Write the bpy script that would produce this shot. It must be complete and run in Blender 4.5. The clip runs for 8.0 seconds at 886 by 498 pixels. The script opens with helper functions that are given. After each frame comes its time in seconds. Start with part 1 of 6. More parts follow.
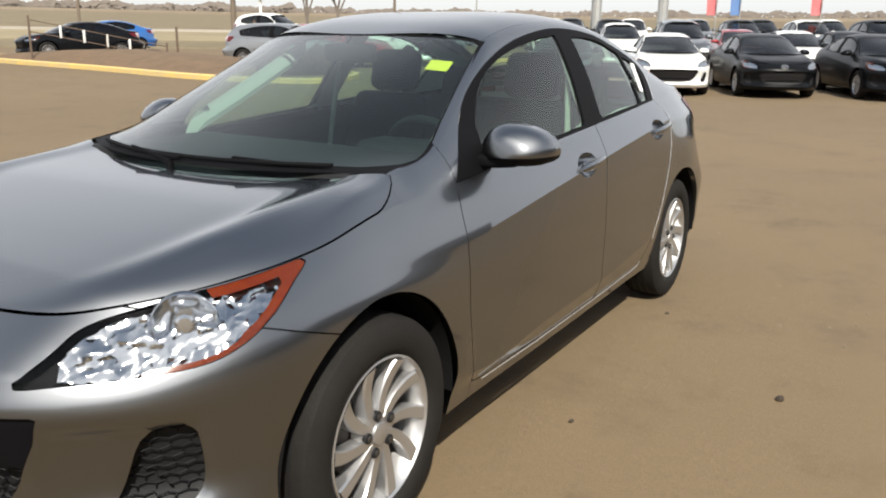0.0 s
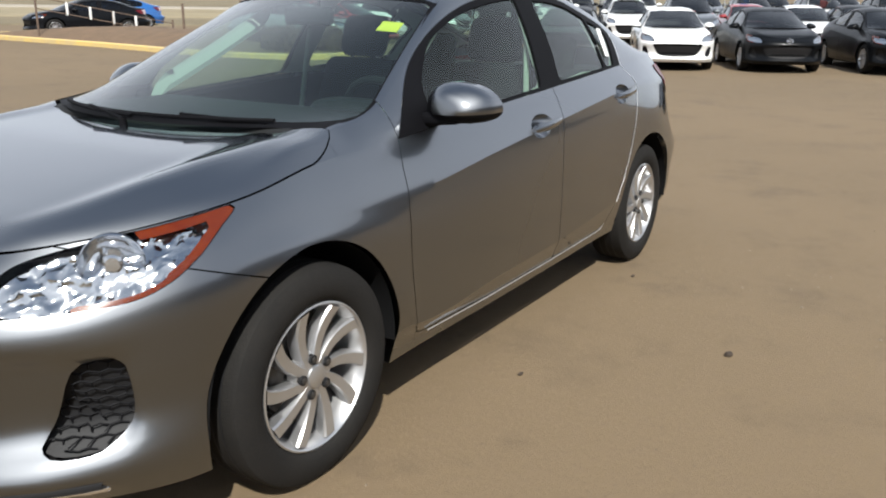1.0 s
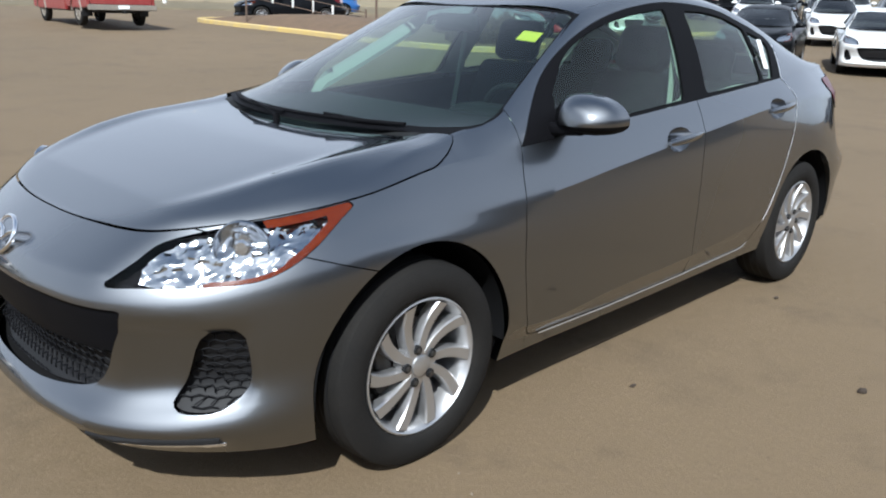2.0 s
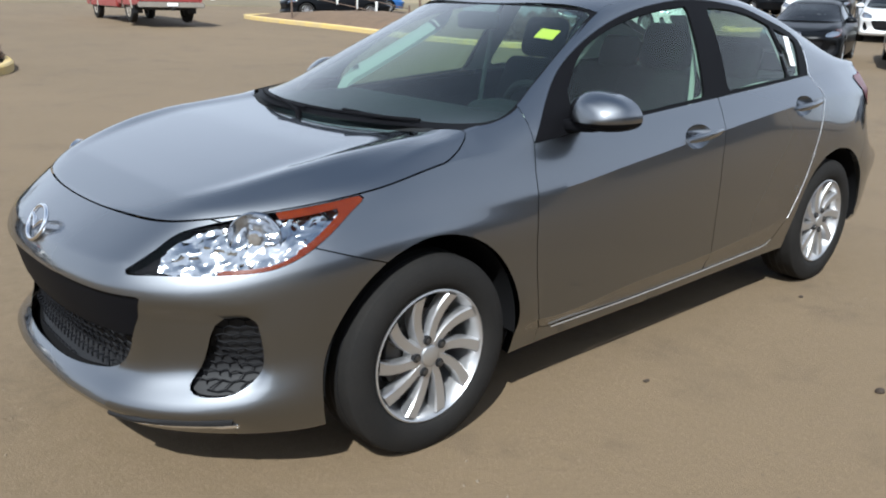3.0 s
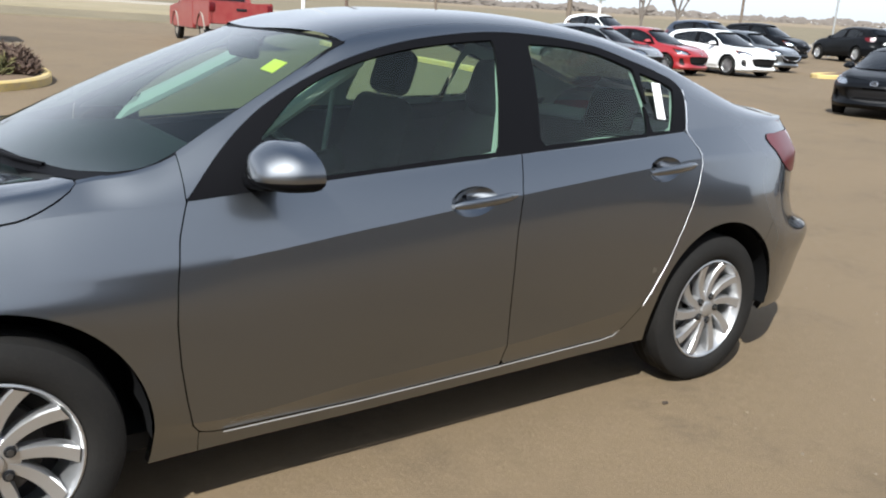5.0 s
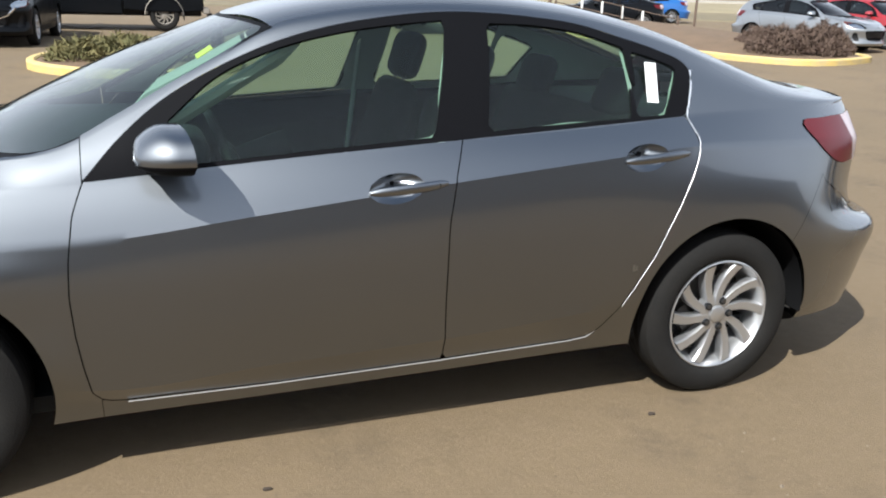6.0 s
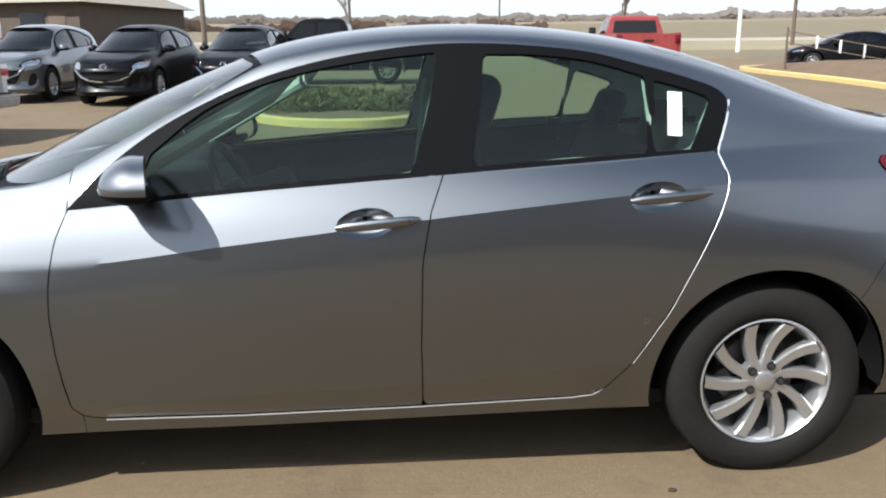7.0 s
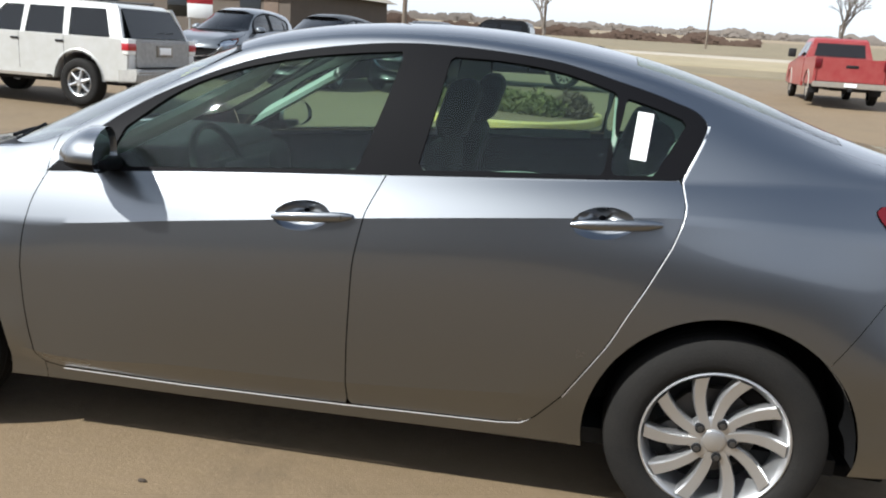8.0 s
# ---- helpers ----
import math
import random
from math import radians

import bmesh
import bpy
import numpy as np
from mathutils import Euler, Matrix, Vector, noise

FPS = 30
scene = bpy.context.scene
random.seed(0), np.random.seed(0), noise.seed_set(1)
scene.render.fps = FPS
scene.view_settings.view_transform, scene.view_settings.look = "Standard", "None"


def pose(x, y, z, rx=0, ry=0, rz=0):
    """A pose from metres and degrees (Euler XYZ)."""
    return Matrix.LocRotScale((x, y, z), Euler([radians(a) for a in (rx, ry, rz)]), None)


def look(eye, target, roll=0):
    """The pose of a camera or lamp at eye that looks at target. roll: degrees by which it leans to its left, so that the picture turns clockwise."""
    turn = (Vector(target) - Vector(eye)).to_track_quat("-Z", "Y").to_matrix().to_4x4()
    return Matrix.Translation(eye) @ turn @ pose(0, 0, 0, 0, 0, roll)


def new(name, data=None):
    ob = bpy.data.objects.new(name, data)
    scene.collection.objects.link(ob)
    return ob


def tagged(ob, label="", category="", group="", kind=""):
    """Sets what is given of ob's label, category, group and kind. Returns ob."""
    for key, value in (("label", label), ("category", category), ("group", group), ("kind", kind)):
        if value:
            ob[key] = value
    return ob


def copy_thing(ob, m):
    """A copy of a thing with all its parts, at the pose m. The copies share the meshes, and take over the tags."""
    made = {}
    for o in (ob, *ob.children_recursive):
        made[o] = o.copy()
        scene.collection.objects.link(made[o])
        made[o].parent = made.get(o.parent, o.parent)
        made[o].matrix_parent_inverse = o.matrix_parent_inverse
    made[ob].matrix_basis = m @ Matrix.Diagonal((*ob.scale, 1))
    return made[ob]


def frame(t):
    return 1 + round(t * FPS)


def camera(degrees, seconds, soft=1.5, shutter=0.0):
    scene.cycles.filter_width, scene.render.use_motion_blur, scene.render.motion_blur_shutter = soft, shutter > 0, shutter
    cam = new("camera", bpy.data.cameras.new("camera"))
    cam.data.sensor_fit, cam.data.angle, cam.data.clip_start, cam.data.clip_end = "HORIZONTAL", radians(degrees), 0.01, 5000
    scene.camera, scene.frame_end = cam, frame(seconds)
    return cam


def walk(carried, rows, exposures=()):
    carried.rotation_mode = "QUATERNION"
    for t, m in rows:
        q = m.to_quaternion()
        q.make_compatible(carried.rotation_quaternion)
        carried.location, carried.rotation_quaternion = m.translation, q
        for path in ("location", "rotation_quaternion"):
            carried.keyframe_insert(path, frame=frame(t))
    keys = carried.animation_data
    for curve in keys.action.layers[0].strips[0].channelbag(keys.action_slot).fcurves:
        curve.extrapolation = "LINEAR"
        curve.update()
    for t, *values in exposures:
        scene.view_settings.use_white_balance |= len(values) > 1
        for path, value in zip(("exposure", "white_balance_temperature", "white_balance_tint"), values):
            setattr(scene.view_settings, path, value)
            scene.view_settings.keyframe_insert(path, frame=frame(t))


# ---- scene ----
cam = camera(57.1, 8.0, soft=2.0)
PATH = [
    (0, (-1.586, -1.979, 1.328), (0.062, -0.963, 0.827), 0.8),
    (0.2, (-1.661, -2.088, 1.318), (-0.001, -1.107, 0.786), 2.1),
    (0.5, (-1.65, -2.184, 1.329), (0.058, -1.323, 0.745), 0.8),
    (0.8, (-1.604, -2.188, 1.295), (0.082, -1.287, 0.706), -0.9),
    (1, (-1.555, -2.216, 1.276), (0.066, -1.183, 0.725), 0.6),
    (1.2, (-1.509, -2.225, 1.312), (0.09, -1.15, 0.775), 3.6),
    (1.5, (-1.488, -2.274, 1.335), (0.052, -1.101, 0.83), 1.1),
    (1.8, (-1.511, -2.351, 1.336), (-0.101, -1.038, 0.797), 2.1),
    (2, (-1.519, -2.412, 1.343), (-0.165, -1.058, 0.765), 1.8),
    (2.2, (-1.529, -2.472, 1.359), (-0.192, -1.101, 0.783), 1.8),
    (3.3, (-1.427, -2.525, 1.349), (-0.163, -1.092, 0.759), 1.4),
    (3.5, (-1.319, -2.515, 1.33), (-0.037, -1.075, 0.798), 1.0),
    (3.8, (-1.117, -2.52, 1.341), (0.136, -1.043, 0.843), 3.0),
    (4, (-0.951, -2.568, 1.339), (0.34, -1.133, 0.816), 1.9),
    (4.2, (-0.792, -2.588, 1.338), (0.483, -1.109, 0.907), 2.2),
    (4.5, (-0.546, -2.704, 1.377), (0.597, -1.138, 0.887), 2.3),
    (4.7, (-0.377, -2.741, 1.384), (0.781, -1.197, 0.859), 3.3),
    (5.8, (0.529, -3.066, 1.387), (1.251, -1.289, 0.819), 2.9),
    (6, (0.691, -3.12, 1.421), (1.345, -1.325, 0.829), 1.8),
    (6.2, (0.821, -3.111, 1.423), (1.495, -1.313, 0.866), 2.7),
    (6.5, (1.037, -3.048, 1.377), (1.732, -1.248, 0.851), 6.1),
    (6.8, (1.305, -3.133, 1.378), (1.653, -1.226, 0.886), -0.2),
    (7, (1.476, -3.161, 1.369), (1.586, -1.224, 0.884), -0.5),
    (7.5, (1.833, -3.145, 1.391), (1.721, -1.209, 0.903), 1.4),
    (8, (2.196, -3.061, 1.38), (1.872, -1.149, 0.891), 3.7),
]
walk(cam, [(t, look(eye, target, roll)) for t, eye, target, roll in PATH],
     [(0, .34, 6700, 8), (.6, .34, 6550, 8), (1.5, .27, 5850, 8), (2.2, .22, 5680, 6), (3.5, .44, 5800, 6), (4.5, .45, 5980, 7), (6, .60, 5980, 7), (7, .54, 6000, 7), (8, .54, 6020, 7)])


# ---- world and light ----
world = bpy.data.worlds.new("sky")
world.use_nodes = True
scene.world = world
SUN_AZ, SUN_EL = 218.0, 46.0   # compass of the sun, degrees from +x towards +y
wn = world.node_tree.nodes
sky = wn.new("ShaderNodeTexSky")
sky.sky_type, sky.sun_disc = "NISHITA", False
sky.sun_elevation, sky.sun_rotation = radians(SUN_EL), radians(90 - SUN_AZ)
sky.air_density, sky.dust_density, sky.ozone_density = 1.0, 1.6, 1.0
wn["Background"].inputs["Strength"].default_value = 0.135
pale, haze = wn.new("ShaderNodeHueSaturation"), wn.new("ShaderNodeMix")   # a thin high haze whitens the sky
pale.inputs["Saturation"].default_value = 0.6
haze.data_type = "RGBA"
haze.inputs["Factor"].default_value = 0.8
# the haze is brightest some way above the horizon and thins out overhead
where, split, lift, tone = wn.new("ShaderNodeTexCoord"), wn.new("ShaderNodeSeparateXYZ"), wn.new("ShaderNodeValToRGB"), wn.new("ShaderNodeVectorMath")
stops = lift.color_ramp.elements
for place in (.10, .28, .60):
    stops.new(place)
for stop, shade in zip(stops, ((.50, .50, .50), (.68, .68, .69), (.68, .68, .70), (.44, .46, .50), (.13, .17, .24))):
    stop.color = (*shade, 1)
tone.operation, tone.inputs[1].default_value = "MULTIPLY", (9.8, 10.0, 10.4)
world.node_tree.links.new(where.outputs["Generated"], split.inputs[0])
world.node_tree.links.new(split.outputs["Z"], lift.inputs[0])
world.node_tree.links.new(lift.outputs["Color"], tone.inputs[0])
world.node_tree.links.new(tone.outputs[0], haze.inputs["B"])
world.node_tree.links.new(sky.outputs[0], pale.inputs["Color"])
world.node_tree.links.new(pale.outputs[0], haze.inputs["A"])
world.node_tree.links.new(haze.outputs["Result"], wn["Background"].inputs["Color"])
sun = new("sun", bpy.data.lights.new("sun", "SUN"))
sun.data.energy, sun.data.angle, sun.data.color = 6.0, radians(0.6), (1.0, 0.95, 0.87)
a, e = radians(SUN_AZ), radians(SUN_EL)
sun.matrix_world = look((20 * math.cos(a) * math.cos(e), 20 * math.sin(a) * math.cos(e), 20 * math.sin(e)), (0, 0, 0))


# ---- materials ----
def material(name, color=(0.5, 0.5, 0.5), rough=0.5, metal=0.0, coat=0.0, grain=None, bump=0.0, bump_scale=40.0, spec=0.5):
    """A principled material; grain: (scale, strength, second colour) of a two-scale noise in its colour."""
    m = bpy.data.materials.new(name)
    m.use_nodes = True
    n, l = m.node_tree.nodes, m.node_tree.links
    b = n["Principled BSDF"]
    b.inputs["Base Color"].default_value = (*color, 1)
    b.inputs["Roughness"].default_value, b.inputs["Metallic"].default_value = rough, metal
    b.inputs["Coat Weight"].default_value, b.inputs["Coat Roughness"].default_value = coat, 0.04
    b.inputs["Specular IOR Level"].default_value = spec
    if grain or bump:
        co = n.new("ShaderNodeTexCoord")
    if grain:
        scale, strength, other = grain
        t1, t2 = n.new("ShaderNodeTexNoise"), n.new("ShaderNodeTexNoise")
        t1.inputs["Scale"].default_value, t2.inputs["Scale"].default_value = scale, scale * 9.7
        t1.inputs["Detail"].default_value = t2.inputs["Detail"].default_value = 5
        add, ramp, mix = n.new("ShaderNodeMath"), n.new("ShaderNodeMapRange"), n.new("ShaderNodeMix")
        mix.data_type = "RGBA"
        add.operation = "ADD"
        for t, k in ((t1, 0), (t2, 1)):
            l.new(co.outputs["Object"], t.inputs["Vector"])
            l.new(t.outputs["Fac"], add.inputs[k])
        ramp.inputs["From Min"].default_value, ramp.inputs["From Max"].default_value = 0.75, 1.25
        ramp.inputs["To Max"].default_value = strength
        l.new(add.outputs[0], ramp.inputs["Value"])
        l.new(ramp.outputs[0], mix.inputs["Factor"])
        mix.inputs["A"].default_value, mix.inputs["B"].default_value = (*color, 1), (*other, 1)
        l.new(mix.outputs["Result"], b.inputs["Base Color"])
    if bump:
        t, bp = n.new("ShaderNodeTexNoise"), n.new("ShaderNodeBump")
        t.inputs["Scale"].default_value, t.inputs["Detail"].default_value = bump_scale, 6
        bp.inputs["Strength"].default_value, bp.inputs["Distance"].default_value = bump, 0.02
        l.new(co.outputs["Object"], t.inputs["Vector"])
        l.new(t.outputs["Fac"], bp.inputs["Height"])
        l.new(bp.outputs["Normal"], b.inputs["Normal"])
    return m


def glass(name, tint, ior=1.5, rough=0.0, dust=0.0, power=4.0):
    """A thin pane: clear with a tint, a gloss that grows towards grazing, and a film of dust that also stands in for a
    veil of reflected sky.
    """
    m = bpy.data.materials.new(name)
    m.use_nodes = True
    n, l = m.node_tree.nodes, m.node_tree.links
    n.remove(n["Principled BSDF"])
    tr, gl, fr, mx = n.new("ShaderNodeBsdfTransparent"), n.new("ShaderNodeBsdfGlossy"), n.new("ShaderNodeLayerWeight"), n.new("ShaderNodeMixShader")
    f5, f0 = n.new("ShaderNodeMath"), n.new("ShaderNodeMapRange")
    tr.inputs["Color"].default_value = (*tint, 1)
    gl.inputs["Roughness"].default_value = rough
    fr.inputs["Blend"].default_value = 0.5
    f5.operation = "POWER"
    f5.inputs[1].default_value = power
    f0.inputs["To Min"].default_value, f0.inputs["To Max"].default_value = 2 * ((ior - 1) / (ior + 1)) ** 2, 1.0
    l.new(fr.outputs["Facing"], f5.inputs[0])
    l.new(f5.outputs[0], f0.inputs["Value"])
    l.new(f0.outputs[0], mx.inputs[0])
    l.new(tr.outputs[0], mx.inputs[1])
    l.new(gl.outputs[0], mx.inputs[2])
    out = mx.outputs[0]
    if dust:
        df, m2, tx, rg = n.new("ShaderNodeBsdfDiffuse"), n.new("ShaderNodeMixShader"), n.new("ShaderNodeTexNoise"), n.new("ShaderNodeMapRange")
        # teal diffuse film: dust, with a hazy sheen of reflected sky put in its colour
        df.inputs["Color"].default_value = (.46, .58, .54, 1)
        tx.inputs["Scale"].default_value, tx.inputs["Detail"].default_value = 4.0, 5
        rg.inputs["To Min"].default_value, rg.inputs["To Max"].default_value = dust * .6, dust * 1.4
        l.new(tx.outputs["Fac"], rg.inputs["Value"])
        l.new(rg.outputs[0], m2.inputs[0])
        l.new(out, m2.inputs[1])
        l.new(df.outputs[0], m2.inputs[2])
        out = m2.outputs[0]
    l.new(out, n["Material Output"].inputs["Surface"])
    return m


def car_paint(name, color, metal, rough=0.32):
    """Clear-coated paint; flakes vary the metal a little."""
    m = material(name, color, rough, metal, 1.0)
    n, l = m.node_tree.nodes, m.node_tree.links
    b = n["Principled BSDF"]
    b.inputs["Coat Roughness"].default_value = 0.03
    co, v, bp = n.new("ShaderNodeTexCoord"), n.new("ShaderNodeTexNoise"), n.new("ShaderNodeMapRange")
    v.inputs["Scale"].default_value, v.inputs["Detail"].default_value = 3.0, 8
    bp.inputs["To Min"].default_value, bp.inputs["To Max"].default_value = rough - 0.05, rough + 0.06
    l.new(co.outputs["Object"], v.inputs["Vector"])
    l.new(v.outputs["Fac"], bp.inputs["Value"])
    l.new(bp.outputs[0], b.inputs["Roughness"])
    return m


def flake_paint(name, color, rough):
    """Metallic paint: a broad flake lobe under a thin clear coat, both a little uneven."""
    m = bpy.data.materials.new(name)
    m.use_nodes = True
    n, l = m.node_tree.nodes, m.node_tree.links
    n.remove(n["Principled BSDF"])
    flake, broad, both_lobes = n.new("ShaderNodeBsdfGlossy"), n.new("ShaderNodeBsdfGlossy"), n.new("ShaderNodeMixShader")
    coat, mx = n.new("ShaderNodeBsdfGlossy"), n.new("ShaderNodeMixShader")
    flake.distribution = broad.distribution = "BECKMANN"
    flake.inputs["Color"].default_value = (*color, 1)
    broad.inputs["Color"].default_value = (color[0] * 1.1, color[1] * 1.08, color[2] * 1.05, 1)
    broad.inputs["Roughness"].default_value = rough + 0.26
    both_lobes.inputs[0].default_value = 0.55
    l.new(flake.outputs[0], both_lobes.inputs[1])
    l.new(broad.outputs[0], both_lobes.inputs[2])
    coat.inputs["Roughness"].default_value = 0.05
    fr, f5, f0 = n.new("ShaderNodeLayerWeight"), n.new("ShaderNodeMath"), n.new("ShaderNodeMapRange")
    fr.inputs["Blend"].default_value = 0.5
    f5.operation, f5.inputs[1].default_value = "POWER", 2.8
    f0.inputs["To Min"].default_value, f0.inputs["To Max"].default_value = 0.045, 1.0
    co, v, rg = n.new("ShaderNodeTexCoord"), n.new("ShaderNodeTexNoise"), n.new("ShaderNodeMapRange")
    v.inputs["Scale"].default_value, v.inputs["Detail"].default_value = 3.0, 8
    rg.inputs["To Min"].default_value, rg.inputs["To Max"].default_value = rough - 0.04, rough + 0.05
    l.new(co.outputs["Object"], v.inputs["Vector"])
    l.new(v.outputs["Fac"], rg.inputs["Value"])
    l.new(rg.outputs[0], flake.inputs["Roughness"])
    l.new(fr.outputs["Facing"], f5.inputs[0])
    l.new(f5.outputs[0], f0.inputs["Value"])
    l.new(f0.outputs[0], mx.inputs[0])
    l.new(both_lobes.outputs[0], mx.inputs[1])
    l.new(coat.outputs[0], mx.inputs[2])
    l.new(mx.outputs[0], n["Material Output"].inputs["Surface"])
    return m


PAINT_SILVER = flake_paint("silver_metallic_paint", (0.176, 0.187, 0.205), 0.25)
PAINT_WHITE = car_paint("white_paint", (0.78, 0.78, 0.76), 0.0, 0.4)
PAINT_BLACK = car_paint("black_paint", (0.0045, 0.005, 0.006), 0.0, 0.3)
PAINT_BLACK.node_tree.nodes["Principled BSDF"].inputs["Coat Weight"].default_value = 0.10
PAINT_BLACK.node_tree.nodes["Principled BSDF"].inputs["Specular IOR Level"].default_value = 0.10
PAINT_GREY = car_paint("grey_paint", (0.14, 0.15, 0.16), 0.7, 0.36)
PAINT_LIGHT = car_paint("light_silver_paint", (0.30, 0.31, 0.32), 0.75, 0.36)
PAINT_RED = car_paint("red_paint", (0.26, 0.010, 0.014), 0.1, 0.4)
PAINT_BLUE = car_paint("blue_paint", (0.014, 0.10, 0.32), 0.2, 0.4)
PAINT_NAVY = car_paint("dark_blue_paint", (0.02, 0.03, 0.05), 0.4, 0.36)
PAINT_PICKUP = material("dusty_red_paint", (0.22, 0.018, 0.02), 0.45, coat=0.3, grain=(.6, .35, (0.30, 0.10, 0.08)))
BLACK_PLASTIC = material("black_plastic", (0.010, 0.010, 0.011), 0.6, bump=0.08, bump_scale=300, spec=0.3)
DARK_LINING = material("matt_black_lining", (0.008, 0.008, 0.0085), 0.95, spec=0.05)
BLACK_GLOSS = material("satin_black_trim", (0.005, 0.005, 0.006), 0.55, spec=0.05)
RUBBER = material("tyre_rubber", (0.013, 0.0125, 0.012), 0.75, grain=(14, 0.5, (0.021, 0.019, 0.017)), bump=0.15, bump_scale=180, spec=0.14)
ALLOY = material("alloy_wheel_silver", (0.50, 0.50, 0.505), 0.36, 0.85, coat=0.35)
BLACK_MESH = material("dark_grey_mesh", (0.005, 0.005, 0.006), 0.55, spec=0.10)
DARK_METAL = material("dark_brake_metal", (0.09, 0.085, 0.08), 0.5, 0.8)
CHROME = material("chrome", (0.85, 0.85, 0.86), 0.07, 1.0)
REFLECTOR = material("lamp_reflector", (0.55, 0.56, 0.58), 0.13, 1.0)
AMBER = material("amber_lamp_lens", (0.090, 0.009, 0.001), 0.2, coat=0.2, spec=0.3, grain=(45, .6, (.17, .030, .002)))
RED_LENS = material("red_lamp_lens", (0.085, 0.003, 0.006), 0.30, coat=0.08, spec=0.3)
PALE_LENS = material("pale_lamp_lens", (0.42, 0.33, 0.34), 0.25, coat=0.4)
LENS_GLASS = material("thick_lamp_glass", (0.62, 0.63, 0.66), 0.10, 0.9, coat=1.0)
CLEAR_LENS = glass("clear_lamp_lens", (0.95, 0.96, 0.96), 1.2)
GLASS = glass("car_window_glass", (0.63, 0.80, 0.71), 1.33, 0.0, .006)
GLASS_FRONT = glass("windscreen_glass", (0.56, 0.72, 0.66), 1.34, 0.0, .006, 3.1)
GLASS_DARK = glass("dark_window_glass", (0.10, 0.115, 0.12), 1.4)
MIRROR = material("mirror_glass", (0.85, 0.87, 0.87), 0.02, 1.0)
CLOTH = material("black_seat_cloth", (0.007, 0.007, 0.0075), 0.95, grain=(60, 0.5, (0.012, 0.012, 0.0125)), spec=.1)
LINER = material("grey_interior_trim", (0.36, 0.37, 0.335), 0.85)
DASH = material("dark_dashboard_plastic", (0.010, 0.0105, 0.011), 0.7, bump=0.1, bump_scale=250, spec=.25)
# pale metals for highlights modelled along the sill and the door edge
SILL_GLINT = material("pale_sill_glint", (0.42, 0.41, 0.40), 0.42, 0.6)
EDGE_GLINT = material("bright_edge_glint", (0.8, 0.8, 0.8), 0.35, 0.8)
PAPER = material("white_paper", (0.85, 0.85, 0.84), 0.7)
YELLOW_PAPER = material("yellow_paper", (0.92, 0.82, 0.08), 0.6)
WHITE_PAINT = material("white_painted_metal", (0.75, 0.75, 0.73), 0.5, grain=(4, .4, (.6, .58, .53)))
PLASTIC_GREY = material("dusty_grey_plastic", (0.20, 0.18, 0.155), 0.7, grain=(5, .6, (.28, .24, .19)))
YELLOW_PAINT = material("worn_yellow_kerb_paint", (0.56, 0.40, 0.12), 0.85, grain=(3, 0.8, (0.38, 0.31, 0.20)), bump=0.3, bump_scale=30)


# ---- building blocks ----
def mesh_part(name, verts, faces, mat, parent=None, label="", angle=35, smooth=True):
    me = bpy.data.meshes.new(name)
    me.from_pydata([tuple(map(float, v)) for v in verts], [], [tuple(map(int, f)) for f in faces])
    me.materials.append(mat)
    if smooth:
        me.shade_smooth()
        me.set_sharp_from_angle(angle=radians(angle))
    me.update()
    ob = new(name, me)
    if parent is not None:
        ob.parent = parent
    if label:
        tagged(ob, label)
    return ob


def part(name, bm, mat, parent=None, label="", angle=35, smooth=True):
    me = bpy.data.meshes.new(name)
    bm.to_mesh(me)
    bm.free()
    me.materials.append(mat)
    if smooth:
        me.shade_smooth()
        me.set_sharp_from_angle(angle=radians(angle))
    ob = new(name, me)
    if parent is not None:
        ob.parent = parent
    if label:
        tagged(ob, label)
    return ob


def box(bm, lo, hi, bevel=0.0, seg=2):
    """A box between two corners added to bm, its edges rounded."""
    lo, hi = Vector(lo), Vector(hi)
    r = bmesh.ops.create_cube(bm, size=1.0, matrix=Matrix.Translation((lo + hi) / 2) @ Matrix.Diagonal((*(hi - lo), 1)))
    if bevel:
        es = {ed for v in r["verts"] for ed in v.link_edges}
        bmesh.ops.bevel(bm, geom=list(es), offset=bevel, segments=seg, affect="EDGES", profile=0.5)
    return bm


def rod(bm, a, b, r0, r1=None, n=10):
    a, b = Vector(a), Vector(b)
    m = Matrix.Translation((a + b) / 2) @ (b - a).to_track_quat("Z", "Y").to_matrix().to_4x4()
    bmesh.ops.create_cone(bm, cap_ends=True, segments=n, radius1=r0, radius2=r0 if r1 is None else r1, depth=(b - a).length, matrix=m)
    return bm


def lathe(profile, n=48, axis="y"):
    """Verts and faces of a profile of (radius, along) turned about the y axis."""
    vs, fs = [], []
    k = len(profile)
    for i in range(n):
        c, s = math.cos(2 * math.pi * i / n), math.sin(2 * math.pi * i / n)
        vs += [(r * c, h, r * s) for r, h in profile]
    for i in range(n):
        for j in range(k - 1):
            a, b = i * k + j, ((i + 1) % n) * k + j
            fs.append((a, a + 1, b + 1, b))
    return vs, fs


